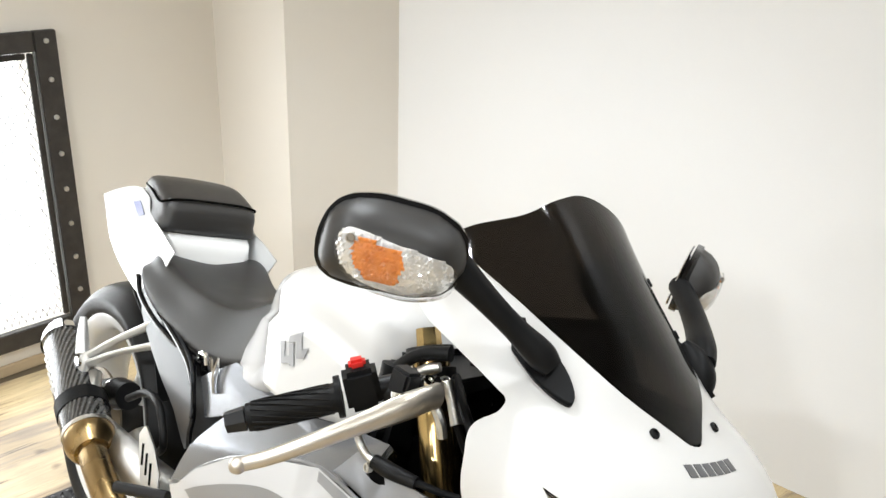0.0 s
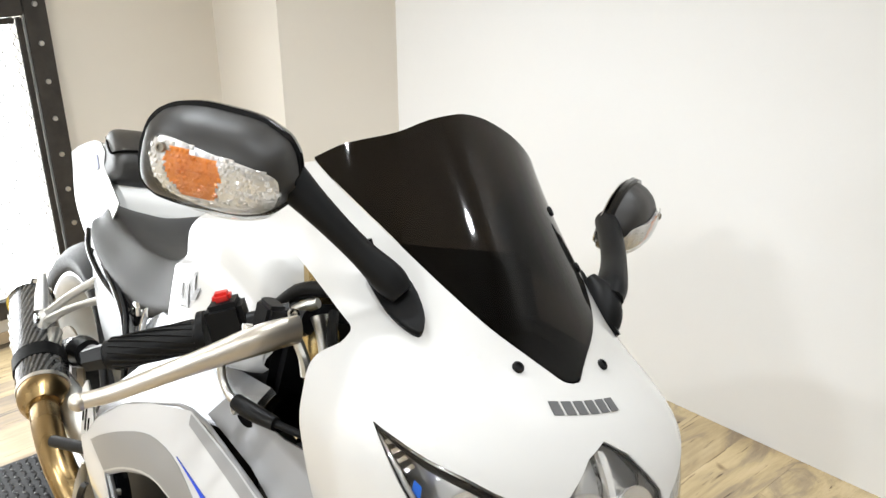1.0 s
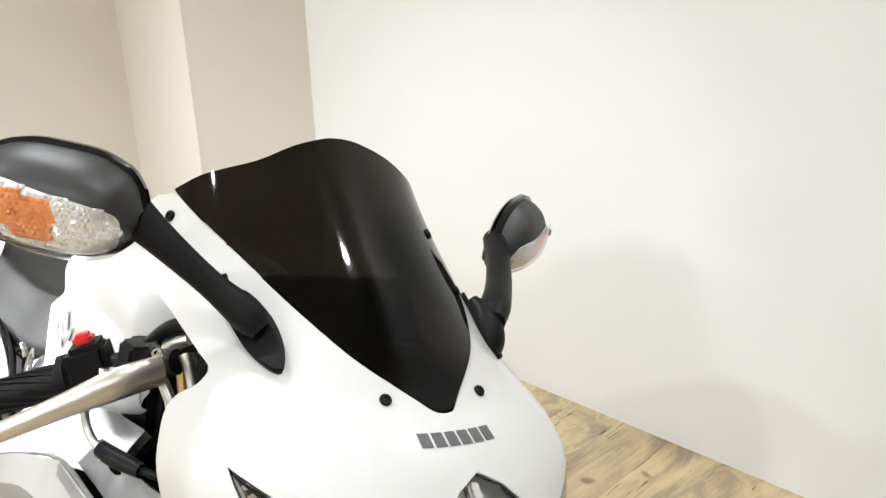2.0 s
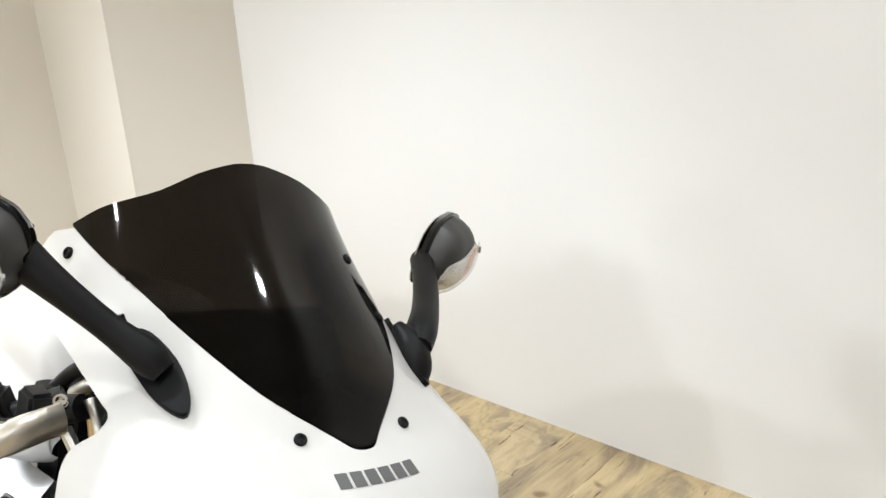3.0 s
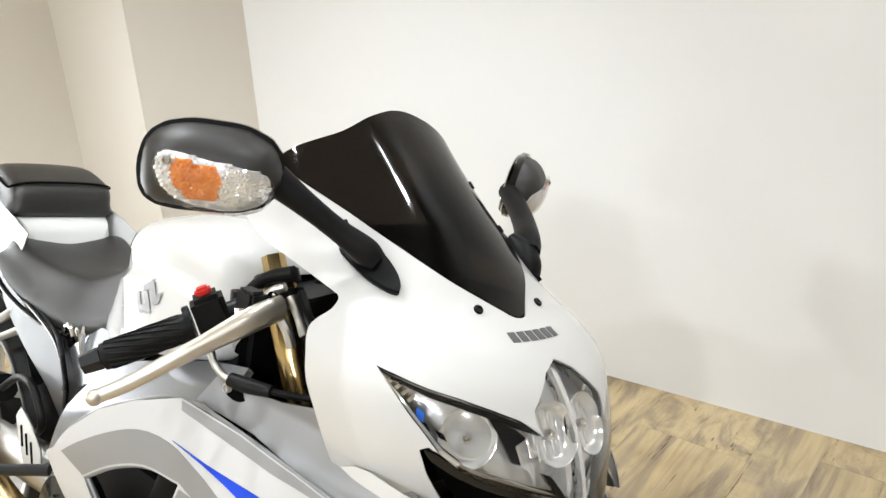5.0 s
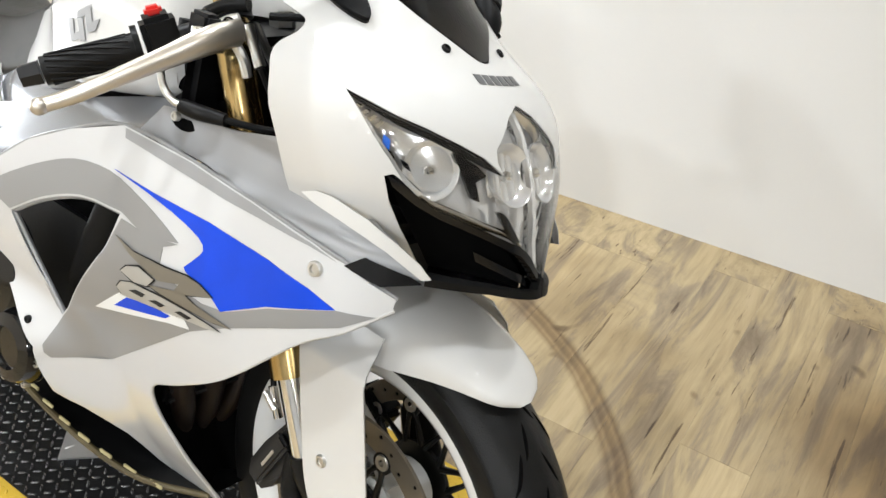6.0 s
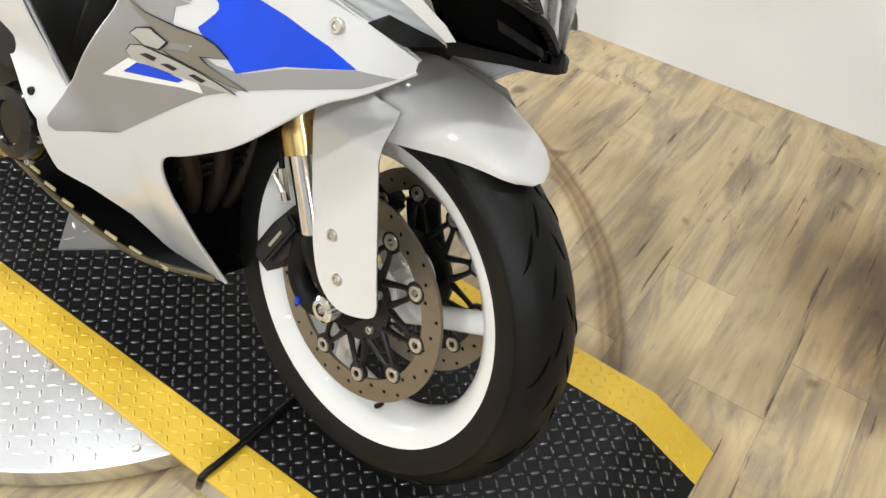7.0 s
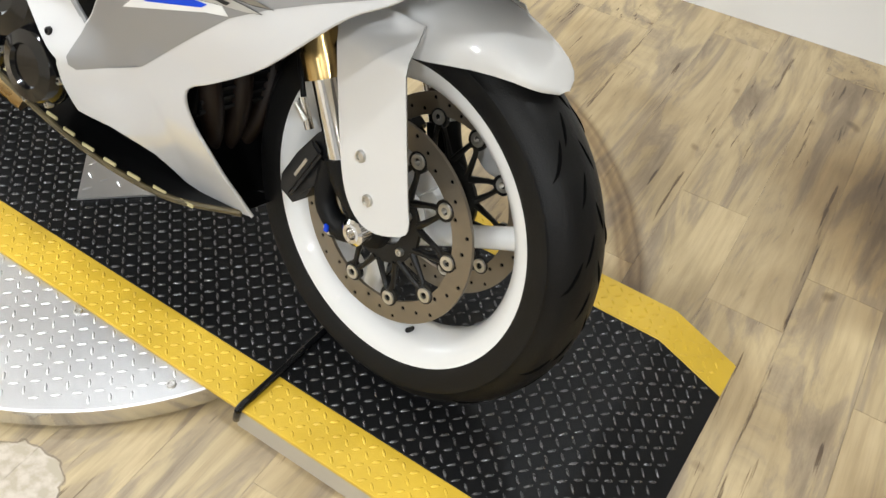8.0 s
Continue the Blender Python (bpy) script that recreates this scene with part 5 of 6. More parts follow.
# passenger footrests, rear wheel, swingarm
for sg in (-1, 1):
    def side_at(x, w, z):
        return (x, rear_mid(x) + sg * w, z)
    hanger = part("footrest_hanger", tube([side_at(-1.105, .118, .637), side_at(-1.20, .150, .565), side_at(-1.298, .170, .487)], [.012, .0095, .012], 10, 5, .6), ALU_PALE, moto, "cast aluminium footrest hanger")
    part("arm", tube([side_at(-1.070, .118, .606), side_at(-1.18, .150, .545), side_at(-1.298, .170, .470)], [.012, .009, .012], 10, 5, .6), ALU_PALE, hanger)
    part("pad_plate", tube([side_at(-1.300, .172, .500), side_at(-1.302, .174, .470), side_at(-1.300, .170, .415), side_at(-1.285, .160, .400)], [.015, .018, .013, .016], 12, 5, .7), ALU_PALE, hanger)
    part("pivot", moved(lathe([(.004, -.006), (.011, -.006), (.011, .006), (.004, .006)], 14), Matrix.Translation(side_at(-1.300, .186, .474))), CHROME, hanger)
    part("folded_peg", tube([side_at(-1.306, .180, .490), side_at(-1.325, .182, .525), side_at(-1.340, .184, .560)], [.015, .013, .007], 10, 4), ALU_PALE, hanger)
    part("rider_peg", tube([(-.80, rear_mid(-.8) + sg * .15, .44), (-.90, rear_mid(-.9) + sg * .205, .41)], .0105, 12), DARK, moto, "knurled metal rider footpeg")
    heel = part("heel_plate", panel([(-.978, .470), (-.958, .494), (-.905, .480), (-.858, .452), (-.842, .41), (-.866, .400), (-.926, .402), (-.955, .43)], lambda x, z: (x, -sg * rear_mid(x) - .152, z), 0.03, 0.005, mirror=sg > 0), ALU_PALE, moto, "slotted alloy heel plate")
    for k in range(3):
        part("slot", panel([(-.952 + .026 * k, .462 - .006 * k), (-.944 + .026 * k, .466 - .006 * k), (-.930 + .026 * k, .430 - .006 * k), (-.938 + .026 * k, .427 - .006 * k)], lambda x, z: (x, -sg * rear_mid(x) - .1522, z), 0.01, 0.001, lift=.0008, mirror=sg > 0), GROOVE, heel)
    part("hose", tube([side_at(-1.157, .118, .455), side_at(-1.059, .125, .512), side_at(-.984, .128, .528), side_at(-.946, .125, .502), side_at(-.928, .122, .466), side_at(-.965, .118, .430)], .0075, 10, 6), RUBBER, moto)
RW = Matrix.Translation((-1.38, 0.085, 0.315)) @ Matrix.Rotation(radians(5), 4, "X")
rear = part("rear_wheel", moved(rim(0.222, 0.072), RW), WHITE, moto, "white cast rear wheel rim")
part("tyre", moved(tyre(0.305, 0.228, 0.082), RW), RUBBER, rear, "black rear road tyre")
for k in range(3):
    a = radians(70 + 120 * k)
    part("spoke", moved(tube([(.03 * math.cos(a), 0, .03 * math.sin(a)), (.20 * math.cos(a), 0, .20 * math.sin(a))], [.026, .02], 10, 4), RW), WHITE, rear)
part("hub", moved(lathe([(.012, -.06), (.05, -.06), (.05, .06), (.012, .06)], 28), RW), DARK, rear)
part("rear_disc", moved(lathe([(.060, -.078), (.110, -.078), (.110, -.073), (.060, -.073)], 48), RW), STEEL, rear, "rear brake disc")
for sg in (-1, 1):
    part("swingarm", tube([(-.80, .035 + sg * .10, .40), (-1.05, .06 + sg * .125, .37), (-1.38, .085 + sg * .115, .318)], [.034, .030, .022], 12, 5, 1.3), ALU, moto, "cast swingarm")
part("rear_hugger", thicken(skin([[(-1.08, -.02, .48), (-1.16, -.025, .58), (-1.30, -.02, .64)], [(-1.07, .07, .50), (-1.15, .075, .61), (-1.30, .08, .66)], [(-1.08, .16, .48), (-1.16, .165, .58), (-1.30, .18, .64)]], 4, 4), .003), BLACK, moto)
shock = part("rear_shock", tube([(-.90, .02, .42), (-.94, .02, .60)], .024, 14), GOLD, moto)
part("reservoir", tube([side_at(-1.36, .02, .37)[:1] + (-.005, .375), (-1.29, -.005, .405), (-1.24, -.005, .42)], [.030, .034, .030], 18, 3), BLACK, shock, "black shock reservoir")
part("reservoir_band", tube([(-1.30, -.005, .400), (-1.288, -.005, .405)], .036, 18), CHROME, shock)

# handlebars and controls
for sg in (-1, 1):
    def bar(p):
        return Vector(p) if sg < 0 else Vector((p[0] + 0.028, -p[1] - 0.06, p[2]))
    grip = part("handlebar", tube([bar((-.300, -.195, .862)), bar((-.270, -.140, .893))], .0115, 14), DARK, moto)
    part("grip", tube([bar((-.363, -.292, .805)), bar((-.335, -.249, .830)), bar((-.312, -.213, .851))], [.0165, .0160, .0175], 18, 6), RUBBER, grip, "black ribbed rubber grip")
    g0, g1 = bar((-.363, -.292, .805)), bar((-.312, -.213, .851))
    gd = (g1 - g0).normalized()
    ga = gd.cross(Vector((0, 0, 1))).normalized()
    gb = gd.cross(ga)
    for k in range(14):
        turn = [g0.lerp(g1, .06 + .86 * i / 9) + (ga * math.cos(k * math.tau / 14 + 1.5 * i / 9) + gb * math.sin(k * math.tau / 14 + 1.5 * i / 9)) * .0168 for i in range(10)]
        part("grip_rib", tube(turn, .0014, 5, 2), RUBBER, grip)
    part("bar_end", tube([bar((-.375, -.311, .794)), bar((-.364, -.294, .804))], [.0125, .0145], 6), DARK, grip, "black bar end weight")
    part("grip_flange", tube([bar((-.3135, -.2155, .850)), bar((-.310, -.210, .853))], .0245, 20), BLACK, grip)
    sw_m = Matrix.Translation(bar((-.300, -.192, .866))) @ (bar((-.270, -.140, .893)) - bar((-.363, -.292, .805))).to_track_quat("Y", "Z").to_matrix().to_4x4()
    part("switch_housing", moved(box(-.021, .021, -.020, .020, -.020, .028, .006), sw_m), BLACK, grip, "black switch housing")
    if sg < 0:
        part("kill_switch", moved(box(-.009, .009, -.010, .010, .027, .038, .0035), sw_m), RED, grip, "red engine stop switch")
    lever = part("hand_lever", tube([bar((-.205, -.168, .900)), bar((-.205, -.205, .890)), bar((-.222, -.245, .864)), bar((-.242, -.28, .838)), bar((-.268, -.314, .808)), bar((-.288, -.337, .790))], [.0105, .0105, .0078, .0064, .0056, .0052], 12, 6, 1.55), LEVER, moto, "bare aluminium hand lever")
    ball = bmesh.new()
    bmesh.ops.create_uvsphere(ball, u_segments=16, v_segments=10, radius=.0095, matrix=Matrix.Translation(bar((-.290, -.340, .788))))
    part("ball_end", ball, LEVER, lever)
    part("pivot_bolt", tube([bar((-.212, -.213, .884)), bar((-.216, -.212, .900))], .0105, 14), CHROME, lever)
    part("master_cylinder", tube([bar((-.290, -.165, .868)), bar((-.268, -.150, .880)), bar((-.240, -.135, .893))], [.017, .016, .013], 14, 5), DARK, lever, "black brake master cylinder")
    part("reservoir_hose", tube([bar((-.325, -.125, .880)), bar((-.312, -.118, .899)), bar((-.295, -.112, .912)), bar((-.268, -.10, .922))], [.0085, .008, .008, .010], 12, 5), RUBBER, lever, "black rubber hose")
    part("reservoir_cup", tube([bar((-.325, -.13, .850)), bar((-.327, -.128, .884))], [.015, .0165], 16), BLACK, lever)
    part("union", tube([bar((-.296, -.118, .884)), bar((-.283, -.114, .896)), bar((-.272, -.108, .904))], [.0085, .0075, .006], 10, 4), ALU, lever, "bare metal union")
    part("bar_clamp", moved(lathe([(.0245, -.012), (.031, -.011), (.031, .011), (.0245, .012)], 28, "Z"), FRONT @ Matrix.Translation(on_fork(.862, sg * .105)) @ pose(0, 0, 0, 0, -28, 0)), BLACK, lever, "black handlebar clamp")
    part("bar_clamp", moved(lathe([(.0235, -.010), (.030, -.009), (.030, .009), (.0235, .010)], 28, "Z"), FRONT @ Matrix.Translation(on_fork(.888, sg * .105)) @ pose(0, 0, 0, 0, -28, 0)), DARK, lever, "black fork clamp")
    part("clamp_screw", moved(bolt(.0085, .006, Matrix.Identity(4), 12), FRONT @ Matrix.Translation(on_fork(.868, sg * .105) + Vector((.036, sg * .004, .002))) @ pose(0, 0, 0, 60, 0, 30)), CHROME, lever)
    part("link_hose", tube([bar((-.215, -.16, .885)), bar((-.203, -.155, .870)), bar((-.198, -.15, .852))], .006, 8, 4), ALU, lever)
    part("clamp", moved(box(-.016, .016, -.012, .012, -.016, .016, .004), Matrix.Translation(bar((-.256, -.172, .893)))), DARK, lever)
    elbow = part("cable_elbow", tube([bar((-.278, -.206, .838)), bar((-.270, -.204, .818)), bar((-.254, -.200, .806)), bar((-.240, -.196, .804))], .0045, 10, 5), ALU, moto, "bent steel cable elbow")
    part("cable_boot", tube([bar((-.244, -.197, .804)), bar((-.222, -.190, .803)), bar((-.190, -.178, .804))], [.0085, .0095, .0075], 12, 4), RUBBER, elbow, "black rubber cable boot")
    part("control_cable", tube([bar((-.195, -.180, .804)), bar((-.150, -.155, .806)), bar((-.10, -.12, .815)), bar((-.06, -.08, .82))], .0042, 8, 6), BLACK, elbow)
    part("perch_bolt", moved(bolt(.0075, .004, Matrix.Identity(4), 12), Matrix.Translation(bar((-.232, -.160, .904))) @ pose(0, 0, 0, 20, 35, 0)), CHROME, lever)
    part("banjo", tube([bar((-.236, -.128, .902)), bar((-.222, -.126, .884)), bar((-.206, -.124, .862))], [.0085, .006, .0075], 10, 4), ALU, lever, "bare metal hose union")
    part("brake_line", tube([bar((-.206, -.124, .862)), bar((-.19, -.10, .82)), bar((-.18, -.05, .78))], .0048, 8, 5), BLACK, lever)
clamp_z = .845
yoke = part("top_yoke", moved(slab([(-.37, -.14), (-.30, -.14), (-.285, -.09), (-.31, 0), (-.285, .09), (-.30, .14), (-.37, .14), (-.40, 0)], clamp_z, clamp_z + .022, .004), FRONT), DARK, moto, "dark cast top yoke")
part("steering_nut", moved(tube([(-.345, 0, clamp_z + .02), (-.352, 0, clamp_z + .04)], .018, 6), FRONT), ALU, yoke)
part("lower_yoke", moved(slab([(-.265, -.14), (-.19, -.14), (-.17, 0), (-.19, .14), (-.265, .14), (-.29, 0)], .69, .73, .004), FRONT), DARK, moto)
part("instrument_panel", moved(box(-.03, .03, -.10, .10, -.045, .045, .014), pose(-.175, 0, .955, 0, -35, 0)), BLACK, moto, "black instrument panel")
for k in range(5):
    part("clamp_bolt", moved(bolt(.006, .003, Matrix.Identity(4), 10), FRONT @ pose(-.33 + .014 * (k % 3), -.122 + .02 * (k // 3), clamp_z + .025)), ALU, yoke)
for pts, r in (([(-.25, -.10, .90), (-.19, -.13, .88), (-.14, -.12, .83), (-.12, -.06, .78)], .006), ([(-.27, -.06, .91), (-.2, -.02, .92), (-.13, -.04, .86)], .005), ([(-.22, .10, .90), (-.16, .12, .86), (-.12, .06, .8)], .006)):
    part("wiring", tube(pts, r, 8, 6), BLACK, moto)

# engine, radiator, inner liners
# Header brown taken near black: the shade there is in the colour.
HEADER = material("shaded_header", (0.012, 0.006, 0.0035), 0.5, 0.3, vary=0.4, scale=15)
eng = part("engine", box(-.72, -.40, -.115, .115, .27, .58, .03), DARK, moto, "dark cast engine block")
for c, r in (((-.625, -.150, .435), .092), ((-.545, -.150, .335), .062), ((-.665, -.150, .33), .05)):
    m = Matrix.Translation(c) @ pose(0, 0, 0, 90, 0, 0)
    part("engine_cover", moved(lathe([(.001, 0), (r, 0), (r, .018), (r * .86, .032), (r * .55, .036), (r * .5, .030), (.001, .030)], 36, "Z"), m), GLOSS, eng, "black round engine cover")
    for k in range(7):
        a = math.tau * k / 7
        part("cover_bolt", moved(bolt(.0058, .005, Matrix.Identity(4), 10), m @ pose(r * .97 * math.cos(a), r * .97 * math.sin(a), .02)), ALU, eng)
# Added near-black filler closes the dark gap under the engine.
part("sump", skin([[(x, y, z) for y, z in ((-.11, .46), (-.085, .34), (-.045, .225), (0, .195), (.045, .225), (.085, .34), (.11, .46))] for x in (-.31, -.34, -.45, -.62)], 3, 3), GROOVE, eng, "near-black filler in place of sump and oil cooler")
# Added near-black sheet stands in for the shadow behind the front wheel.
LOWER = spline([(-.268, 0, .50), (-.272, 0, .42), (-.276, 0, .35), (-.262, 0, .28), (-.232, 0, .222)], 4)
part("lower_cover", skin([[(q.x - .02 * (1 - abs(k)), k * (SIDE_Z(q.z) - .008), q.z) for q in LOWER[::4]] for k in (-1, -.6, 0, .6, 1)], 4, 3), GROOVE, eng, "near-black sheet for the shade behind the front wheel")
rad = part("radiator", box(-.30, -.27, -.115, .115, .36, .70, .006), BLACK, moto, "black radiator")
for k in range(22):
    part("fin", box(-.2695, -.266, -.112, .112, .37 + k * .0146, .3745 + k * .0146), DARK, rad)
for k, y in enumerate((-.10, -.035, .035, .10)):
    part("header_pipe", tube([(-.33, y, .50), (-.275, y, .42), (-.285, y * .65, .32), (-.34, y * .38, .25), (-.42, y * .3, .24)], .018, 14, 6), HEADER, moto, "heat-stained exhaust header, darkened for its shaded place")
part("inner_liner", box(-.262, -.05, -.15, .15, .60, .70, .02), BLACK, moto)
# Near-black sheet behind the vent holds its inner shade in the colour.
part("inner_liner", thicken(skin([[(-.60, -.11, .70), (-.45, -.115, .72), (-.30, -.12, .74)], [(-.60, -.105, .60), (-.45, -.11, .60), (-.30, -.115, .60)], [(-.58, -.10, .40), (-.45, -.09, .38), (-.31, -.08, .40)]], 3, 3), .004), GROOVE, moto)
part("fan_shroud", tube([(-.40, -.140, .66), (-.43, -.136, .55), (-.47, -.130, .46)], [.02, .026, .018], 8, 4, .4), BLACK, moto)
part("belly_pan", skin([[(-.22, y * .5, .215), (-.35, y, .195), (-.55, y * 1.1, .20), (-.80, y, .24)] for y in (-.09, -.045, 0, .045, .09)], 4, 3), BLACK, moto, "black belly pan")
part("belly_edge", tube([(-.22, -.045, .212), (-.35, -.088, .193), (-.55, -.097, .198), (-.82, -.09, .242)], .0052, 8, 6), material("worn_olive_strip", (0.085, 0.066, 0.03), 0.5, 0.3, vary=0.7, scale=28), moto, "worn olive edge strip")
for k in range(11):
    f = k / 10
    part("edge_mark", moved(box(-.013, .013, -.0035, .0, -.003, .003, .0008), Matrix.Translation((-.30 - .50 * f, -.0765 - .022 * math.sin(math.pi * min(1, f * 1.3)), .1985 + .040 * f * f)) @ pose(0, 0, 0, 0, 4 * f, 6 - 8 * f)), PALE_DASH, moto)
for x, z in ((-.001, .707), (-.263, .785), (-.484, .414)):
    y = flank(x, z)[1]
    part("fairing_screw", bolt(.0088 if x > -.01 else .006, .003, Matrix.Translation((x, y - (0.001 if z < .75 else -0.012), z)) @ pose(0, 0, 0, 90, 0, 0)), ALU if x > -.4 else DARK, moto)
part("side_inlet", panel([(.028, .722), (.045, .737), (.088, .729), (.098, .724), (.066, .712)], flank, .012, .004, lift=.001), GLOSS, moto, "small black side inlet")
stand = part("side_stand", tube([(-.62, .10, .22), (-.60, .20, .10), (-.585, .262, .085 - .002)], [.014, .012, .011], 10, 4), DARK, moto)

# ---- floor planks ----
WOOD = bpy.data.materials.new("oak_plank")
WOOD.use_nodes = True
tree = WOOD.node_tree
p = tree.nodes["Principled BSDF"]
p.inputs["Roughness"].default_value = 0.42
where = tree.nodes.new("ShaderNodeTexCoord")
info = tree.nodes.new("ShaderNodeObjectInfo")
shift = tree.nodes.new("ShaderNodeVectorMath")
shift.operation = "MULTIPLY_ADD"
shift.inputs[1].default_value = (1, 1, 1)
push = tree.nodes.new("ShaderNodeVectorMath")
push.operation = "SCALE"
push.inputs[0].default_value = (17, 9, 5)
tree.links.new(info.outputs["Random"], push.inputs["Scale"])
tree.links.new(where.outputs["Object"], shift.inputs[0])
tree.links.new(push.outputs[0], shift.inputs[2])


def wood_noise(stretch, scale, detail=6, rough=0.6, distort=0.0):
    m = tree.nodes.new("ShaderNodeMapping")
    m.inputs["Scale"].default_value = stretch
    n = tree.nodes.new("ShaderNodeTexNoise")
    n.inputs["Scale"].default_value, n.inputs["Detail"].default_value, n.inputs["Roughness"].default_value, n.inputs["Distortion"].default_value = scale, detail, rough, distort
    tree.links.new(shift.outputs[0], m.inputs["Vector"])
    tree.links.new(m.outputs[0], n.inputs["Vector"])
    return n.outputs["Fac"]


def ramp_node(fac, stops):
    r = tree.nodes.new("ShaderNodeValToRGB")
    while len(r.color_ramp.elements) < len(stops):
        r.color_ramp.elements.new(0.5)
    for e, (at, colour) in zip(r.color_ramp.elements, stops):
        e.position, e.color = at, (*colour, 1)
    tree.links.new(fac, r.inputs[0])
    return r.outputs[0]


def mixed(kind, fac, a, b):
    m = tree.nodes.new("ShaderNodeMix")
    m.data_type, m.blend_type = "RGBA", kind
    if isinstance(fac, float):
        m.inputs["Factor"].default_value = fac
    else:
        tree.links.new(fac, m.inputs["Factor"])
    tree.links.new(a, m.inputs["A"])
    tree.links.new(b, m.inputs["B"])
    return m.outputs["Result"]


base = ramp_node(wood_noise((2.2, 0.34, 1), 5.6, 8, 0.64, 0.8), [(0.27, (0.225, 0.172, 0.112)), (0.39, (0.315, 0.252, 0.172)), (0.450, (0.390, 0.312, 0.205)), (0.490, (0.480, 0.382, 0.226)), (0.58, (0.550, 0.440, 0.262)), (0.75, (0.590, 0.482, 0.305))])
grain = ramp_node(wood_noise((5, 0.20, 1), 16, 5, 0.7), [(0.36, (0.66, 0.63, 0.60)), (0.55, (1, 1, 1))])
cracks = ramp_node(wood_noise((9, 0.5, 1), 7, 4, 0.6), [(0.315, (0.22, 0.16, 0.11)), (0.36, (1, 1, 1))])
spots = ramp_node(wood_noise((1, 0.8, 1), 13, 1, 0.4), [(0.20, (0.34, 0.27, 0.21)), (0.27, (1, 1, 1))])
tone = ramp_node(info.outputs["Random"], [(0.0, (0.82, 0.80, 0.79)), (0.5, (0.91, 0.90, 0.89)), (1.0, (1.0, 0.98, 0.95))])
# scuffed ring that the turning mat has left round the turntable
place = tree.nodes.new("ShaderNodeNewGeometry")
away = tree.nodes.new("ShaderNodeVectorMath")
away.operation = "DISTANCE"
away.inputs[1].default_value = (-0.958, 0.965, 0)
tree.links.new(place.outputs["Position"], away.inputs[0])
wobble = tree.nodes.new("ShaderNodeMath")
wobble.operation = "MULTIPLY_ADD"
wobble.inputs[1].default_value = 0.02
tree.links.new(wood_noise((1, 1, 1), 7, 2), wobble.inputs[0])
tree.links.new(away.outputs["Value"], wobble.inputs[2])
half = tree.nodes.new("ShaderNodeMath")
half.operation = "MULTIPLY"
half.inputs[1].default_value = 0.5
tree.links.new(wobble.outputs[0], half.inputs[0])
ring = ramp_node(half.outputs[0], [(0.4900, (1, 1, 1)), (0.4975, (0.50, 0.42, 0.33)), (0.5010, (0.84, 0.79, 0.72)), (0.5050, (0.36, 0.28, 0.20)), (0.5110, (0.74, 0.67, 0.58)), (0.5150, (0.42, 0.34, 0.25)), (0.5225, (1, 1, 1))])
colour = base
# broad worn and darkened areas, in the floor's own place
area = tree.nodes.new("ShaderNodeTexNoise")
area.inputs["Scale"].default_value, area.inputs["Detail"].default_value = 1.7, 3
tree.links.new(place.outputs["Position"], area.inputs["Vector"])
worn = ramp_node(area.outputs["Fac"], [(0.36, (0.62, 0.56, 0.48)), (0.48, (0.94, 0.92, 0.88)), (0.62, (1.0, 1.0, 1.0))])
# one soft-edged darker brown patch on the boards
patch_at = tree.nodes.new("ShaderNodeVectorMath")
patch_at.operation = "DISTANCE"
patch_at.inputs[1].default_value = (0.43, 1.78, 0)
tree.links.new(place.outputs["Position"], patch_at.inputs[0])
patch_edge = tree.nodes.new("ShaderNodeMath")
patch_edge.operation = "MULTIPLY_ADD"
patch_edge.inputs[1].default_value = 0.30
tree.links.new(area.outputs["Fac"], patch_edge.inputs[0])
tree.links.new(patch_at.outputs["Value"], patch_edge.inputs[2])
dark_patch = ramp_node(patch_edge.outputs[0], [(0.20, (0.30, 0.25, 0.19)), (0.34, (0.55, 0.49, 0.41)), (0.54, (1, 1, 1))])
for layer, amount in ((dark_patch, 1.0), (worn, 0.9), (grain, 0.45), (cracks, 0.9), (spots, 0.8), (tone, 1.0)):
    colour = mixed("MULTIPLY", amount, colour, layer)
colour = mixed("MULTIPLY", 1.0, colour, ring)
# a chipped bare patch with a dark rim
chip_at = tree.nodes.new("ShaderNodeVectorMath")
chip_at.operation = "DISTANCE"
chip_at.inputs[1].default_value = (-0.665, 0.365, 0)
tree.links.new(place.outputs["Position"], chip_at.inputs[0])
ragged = tree.nodes.new("ShaderNodeTexNoise")
ragged.inputs["Scale"].default_value, ragged.inputs["Detail"].default_value = 45, 4
tree.links.new(place.outputs["Position"], ragged.inputs["Vector"])
chip_edge = tree.nodes.new("ShaderNodeMath")
chip_edge.operation = "MULTIPLY_ADD"
chip_edge.inputs[1].default_value = 0.03
tree.links.new(ragged.outputs["Fac"], chip_edge.inputs[0])
tree.links.new(chip_at.outputs["Value"], chip_edge.inputs[2])
bare = ramp_node(ragged.outputs["Fac"], [(0.40, (0.42, 0.36, 0.27)), (0.60, (0.56, 0.50, 0.42))])
colour = mixed("MIX", ramp_node(chip_edge.outputs[0], [(0.100, (1, 1, 1)), (0.103, (0, 0, 0))]), colour, bare)
colour = mixed("MULTIPLY", 0.8, colour, ramp_node(chip_edge.outputs[0], [(0.099, (1, 1, 1)), (0.1015, (0.25, 0.2, 0.15)), (0.104, (1, 1, 1))]))
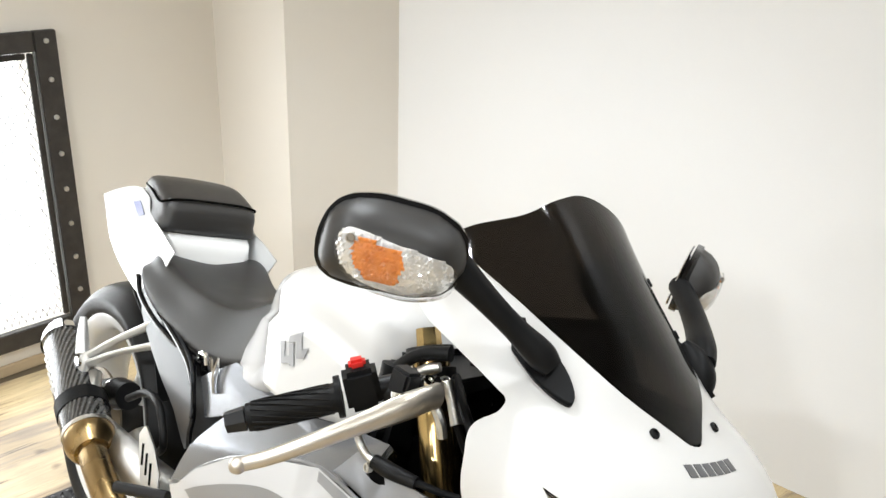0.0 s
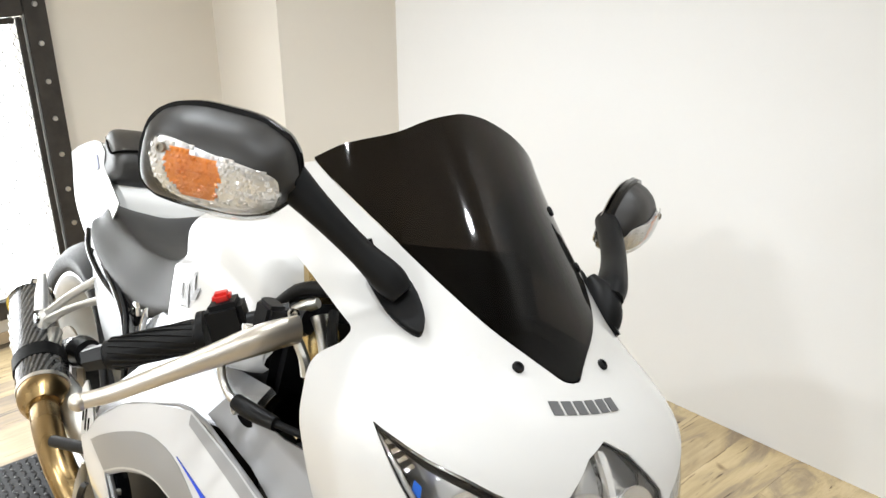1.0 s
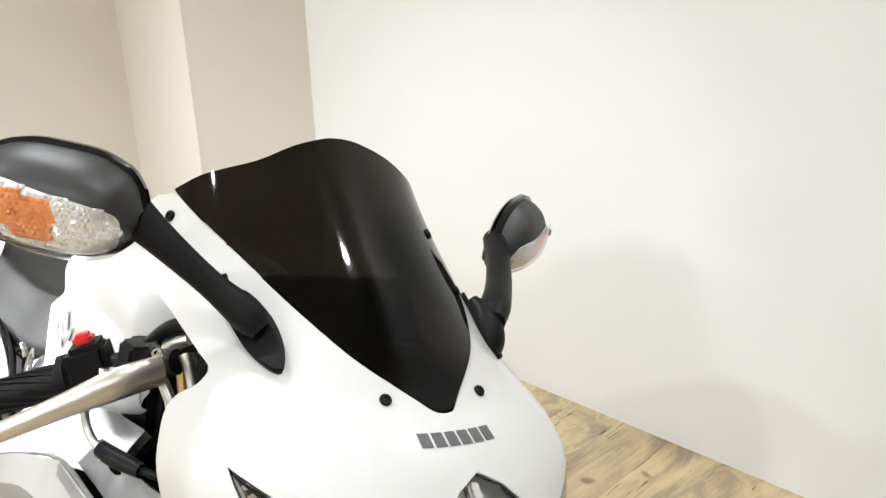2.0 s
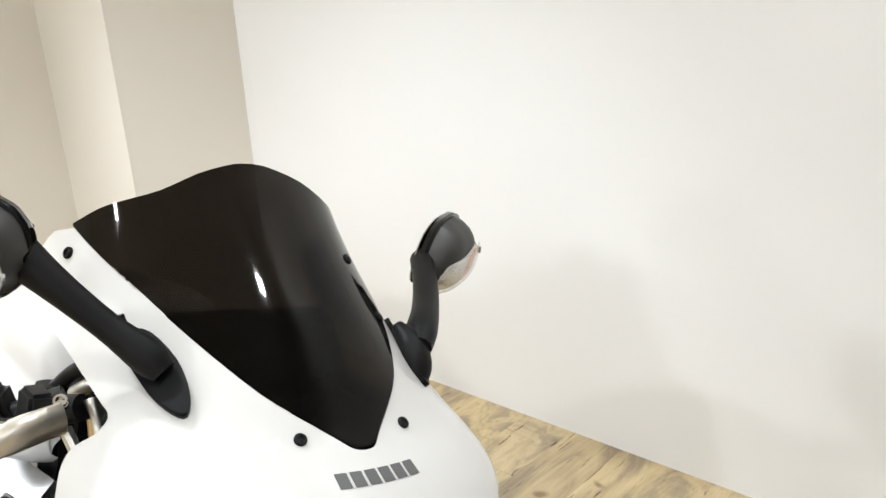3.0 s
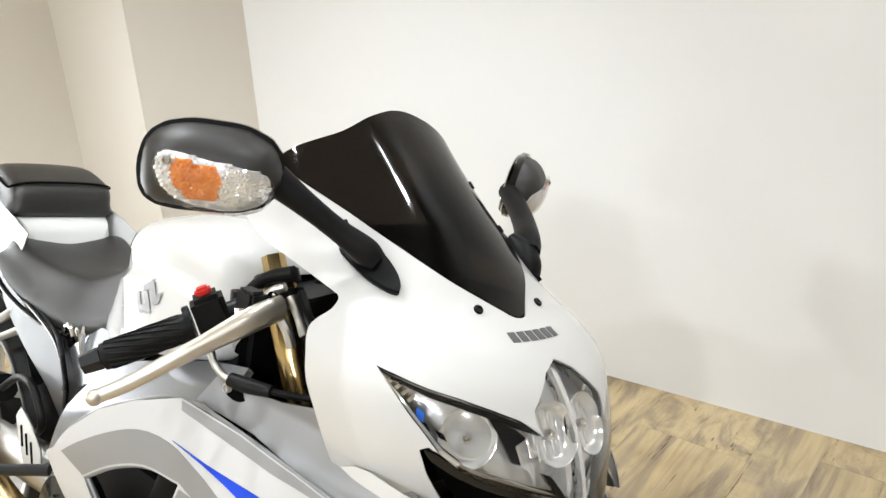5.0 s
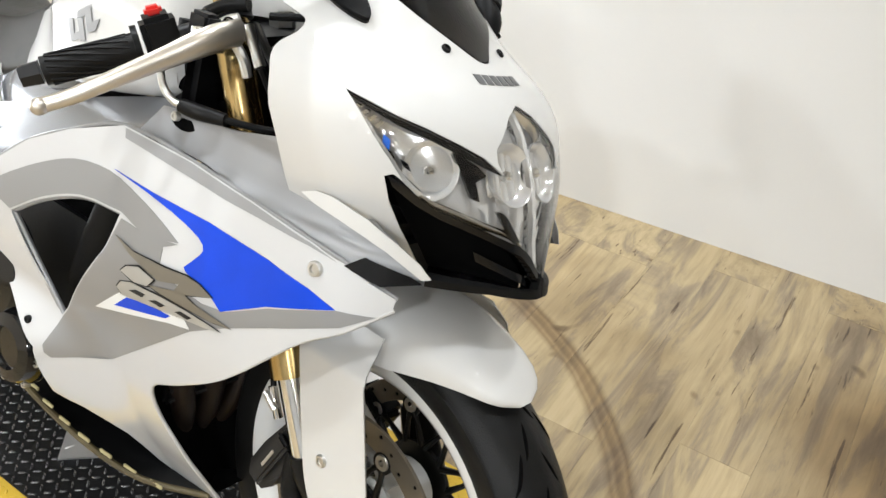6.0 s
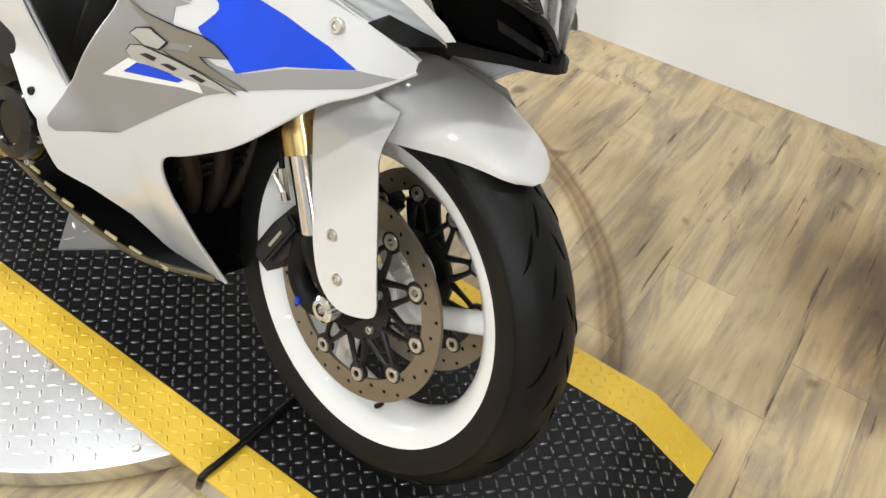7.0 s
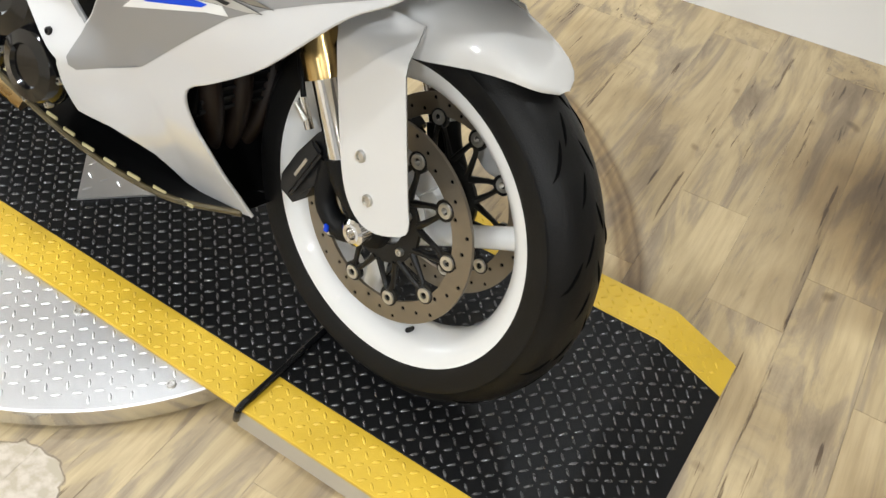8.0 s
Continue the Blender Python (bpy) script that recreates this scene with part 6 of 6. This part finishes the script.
tree.links.new(colour, p.inputs["Base Color"])
bump = tree.nodes.new("ShaderNodeBump")
bump.inputs["Strength"].default_value, bump.inputs["Distance"].default_value = 0.25, 0.001
tree.links.new(wood_noise((8, 0.3, 1), 30, 3), bump.inputs["Height"])
tree.links.new(bump.outputs[0], p.inputs["Normal"])

PLANK_W, PLANK_L = 0.152, 0.95
plank_mesh = bpy.data.meshes.new("plank")
bm = box(0.0002, PLANK_W - 0.0002, 0.0002, PLANK_L - 0.0002, -0.004, 0.0, 0.0003)
bm.to_mesh(plank_mesh)
bm.free()
plank_mesh.materials.append(WOOD)
LAY = pose(0.037, WALL_Y, 0, 0, 0, -3)
far_verts, far_faces = [], []
for i in range(-22, 48):
    offset = random.Random(i).random() * PLANK_L
    for j in range(-11, 1):
        m = LAY @ pose(i * PLANK_W, j * PLANK_L - offset, 0)
        c = m @ Vector((PLANK_W / 2, PLANK_L / 2, 0))
        start = m.translation.y
        if not (-2.62 < c.x < 6.85 and start < WALL_Y - 0.02 and c.y > -6.4):
            continue
        # a board that would run under the wall is sawn off there
        cut = min(1.0, (WALL_Y + 0.06 - start) / PLANK_L)
        if c.x < 2.3 and c.y > -1.8:
            ob = new("plank", plank_mesh)
            ob.matrix_world = m @ Matrix.Diagonal((1, cut, 1, 1))
            ob.parent = floor_base
        else:
            k = len(far_verts)
            far_verts += [m @ Vector((x, y * cut, z)) for z in (-0.004, 0) for x, y in ((0.0005, 0.0005), (PLANK_W - 0.0005, 0.0005), (PLANK_W - 0.0005, PLANK_L - 0.0005), (0.0005, PLANK_L - 0.0005))]
            far_faces += [[k + q for q in f] for f in ((4, 5, 6, 7), (0, 1, 5, 4), (1, 2, 6, 5), (2, 3, 7, 6), (3, 0, 4, 7))]
far_mesh = bpy.data.meshes.new("far_planks")
far_mesh.from_pydata(far_verts, [], far_faces)
far_mesh.materials.append(WOOD)
far_planks = tagged(new("far_planks", far_mesh), "oak boards in the rest of the hall", kind="stuff")
far_planks.parent = floor_base
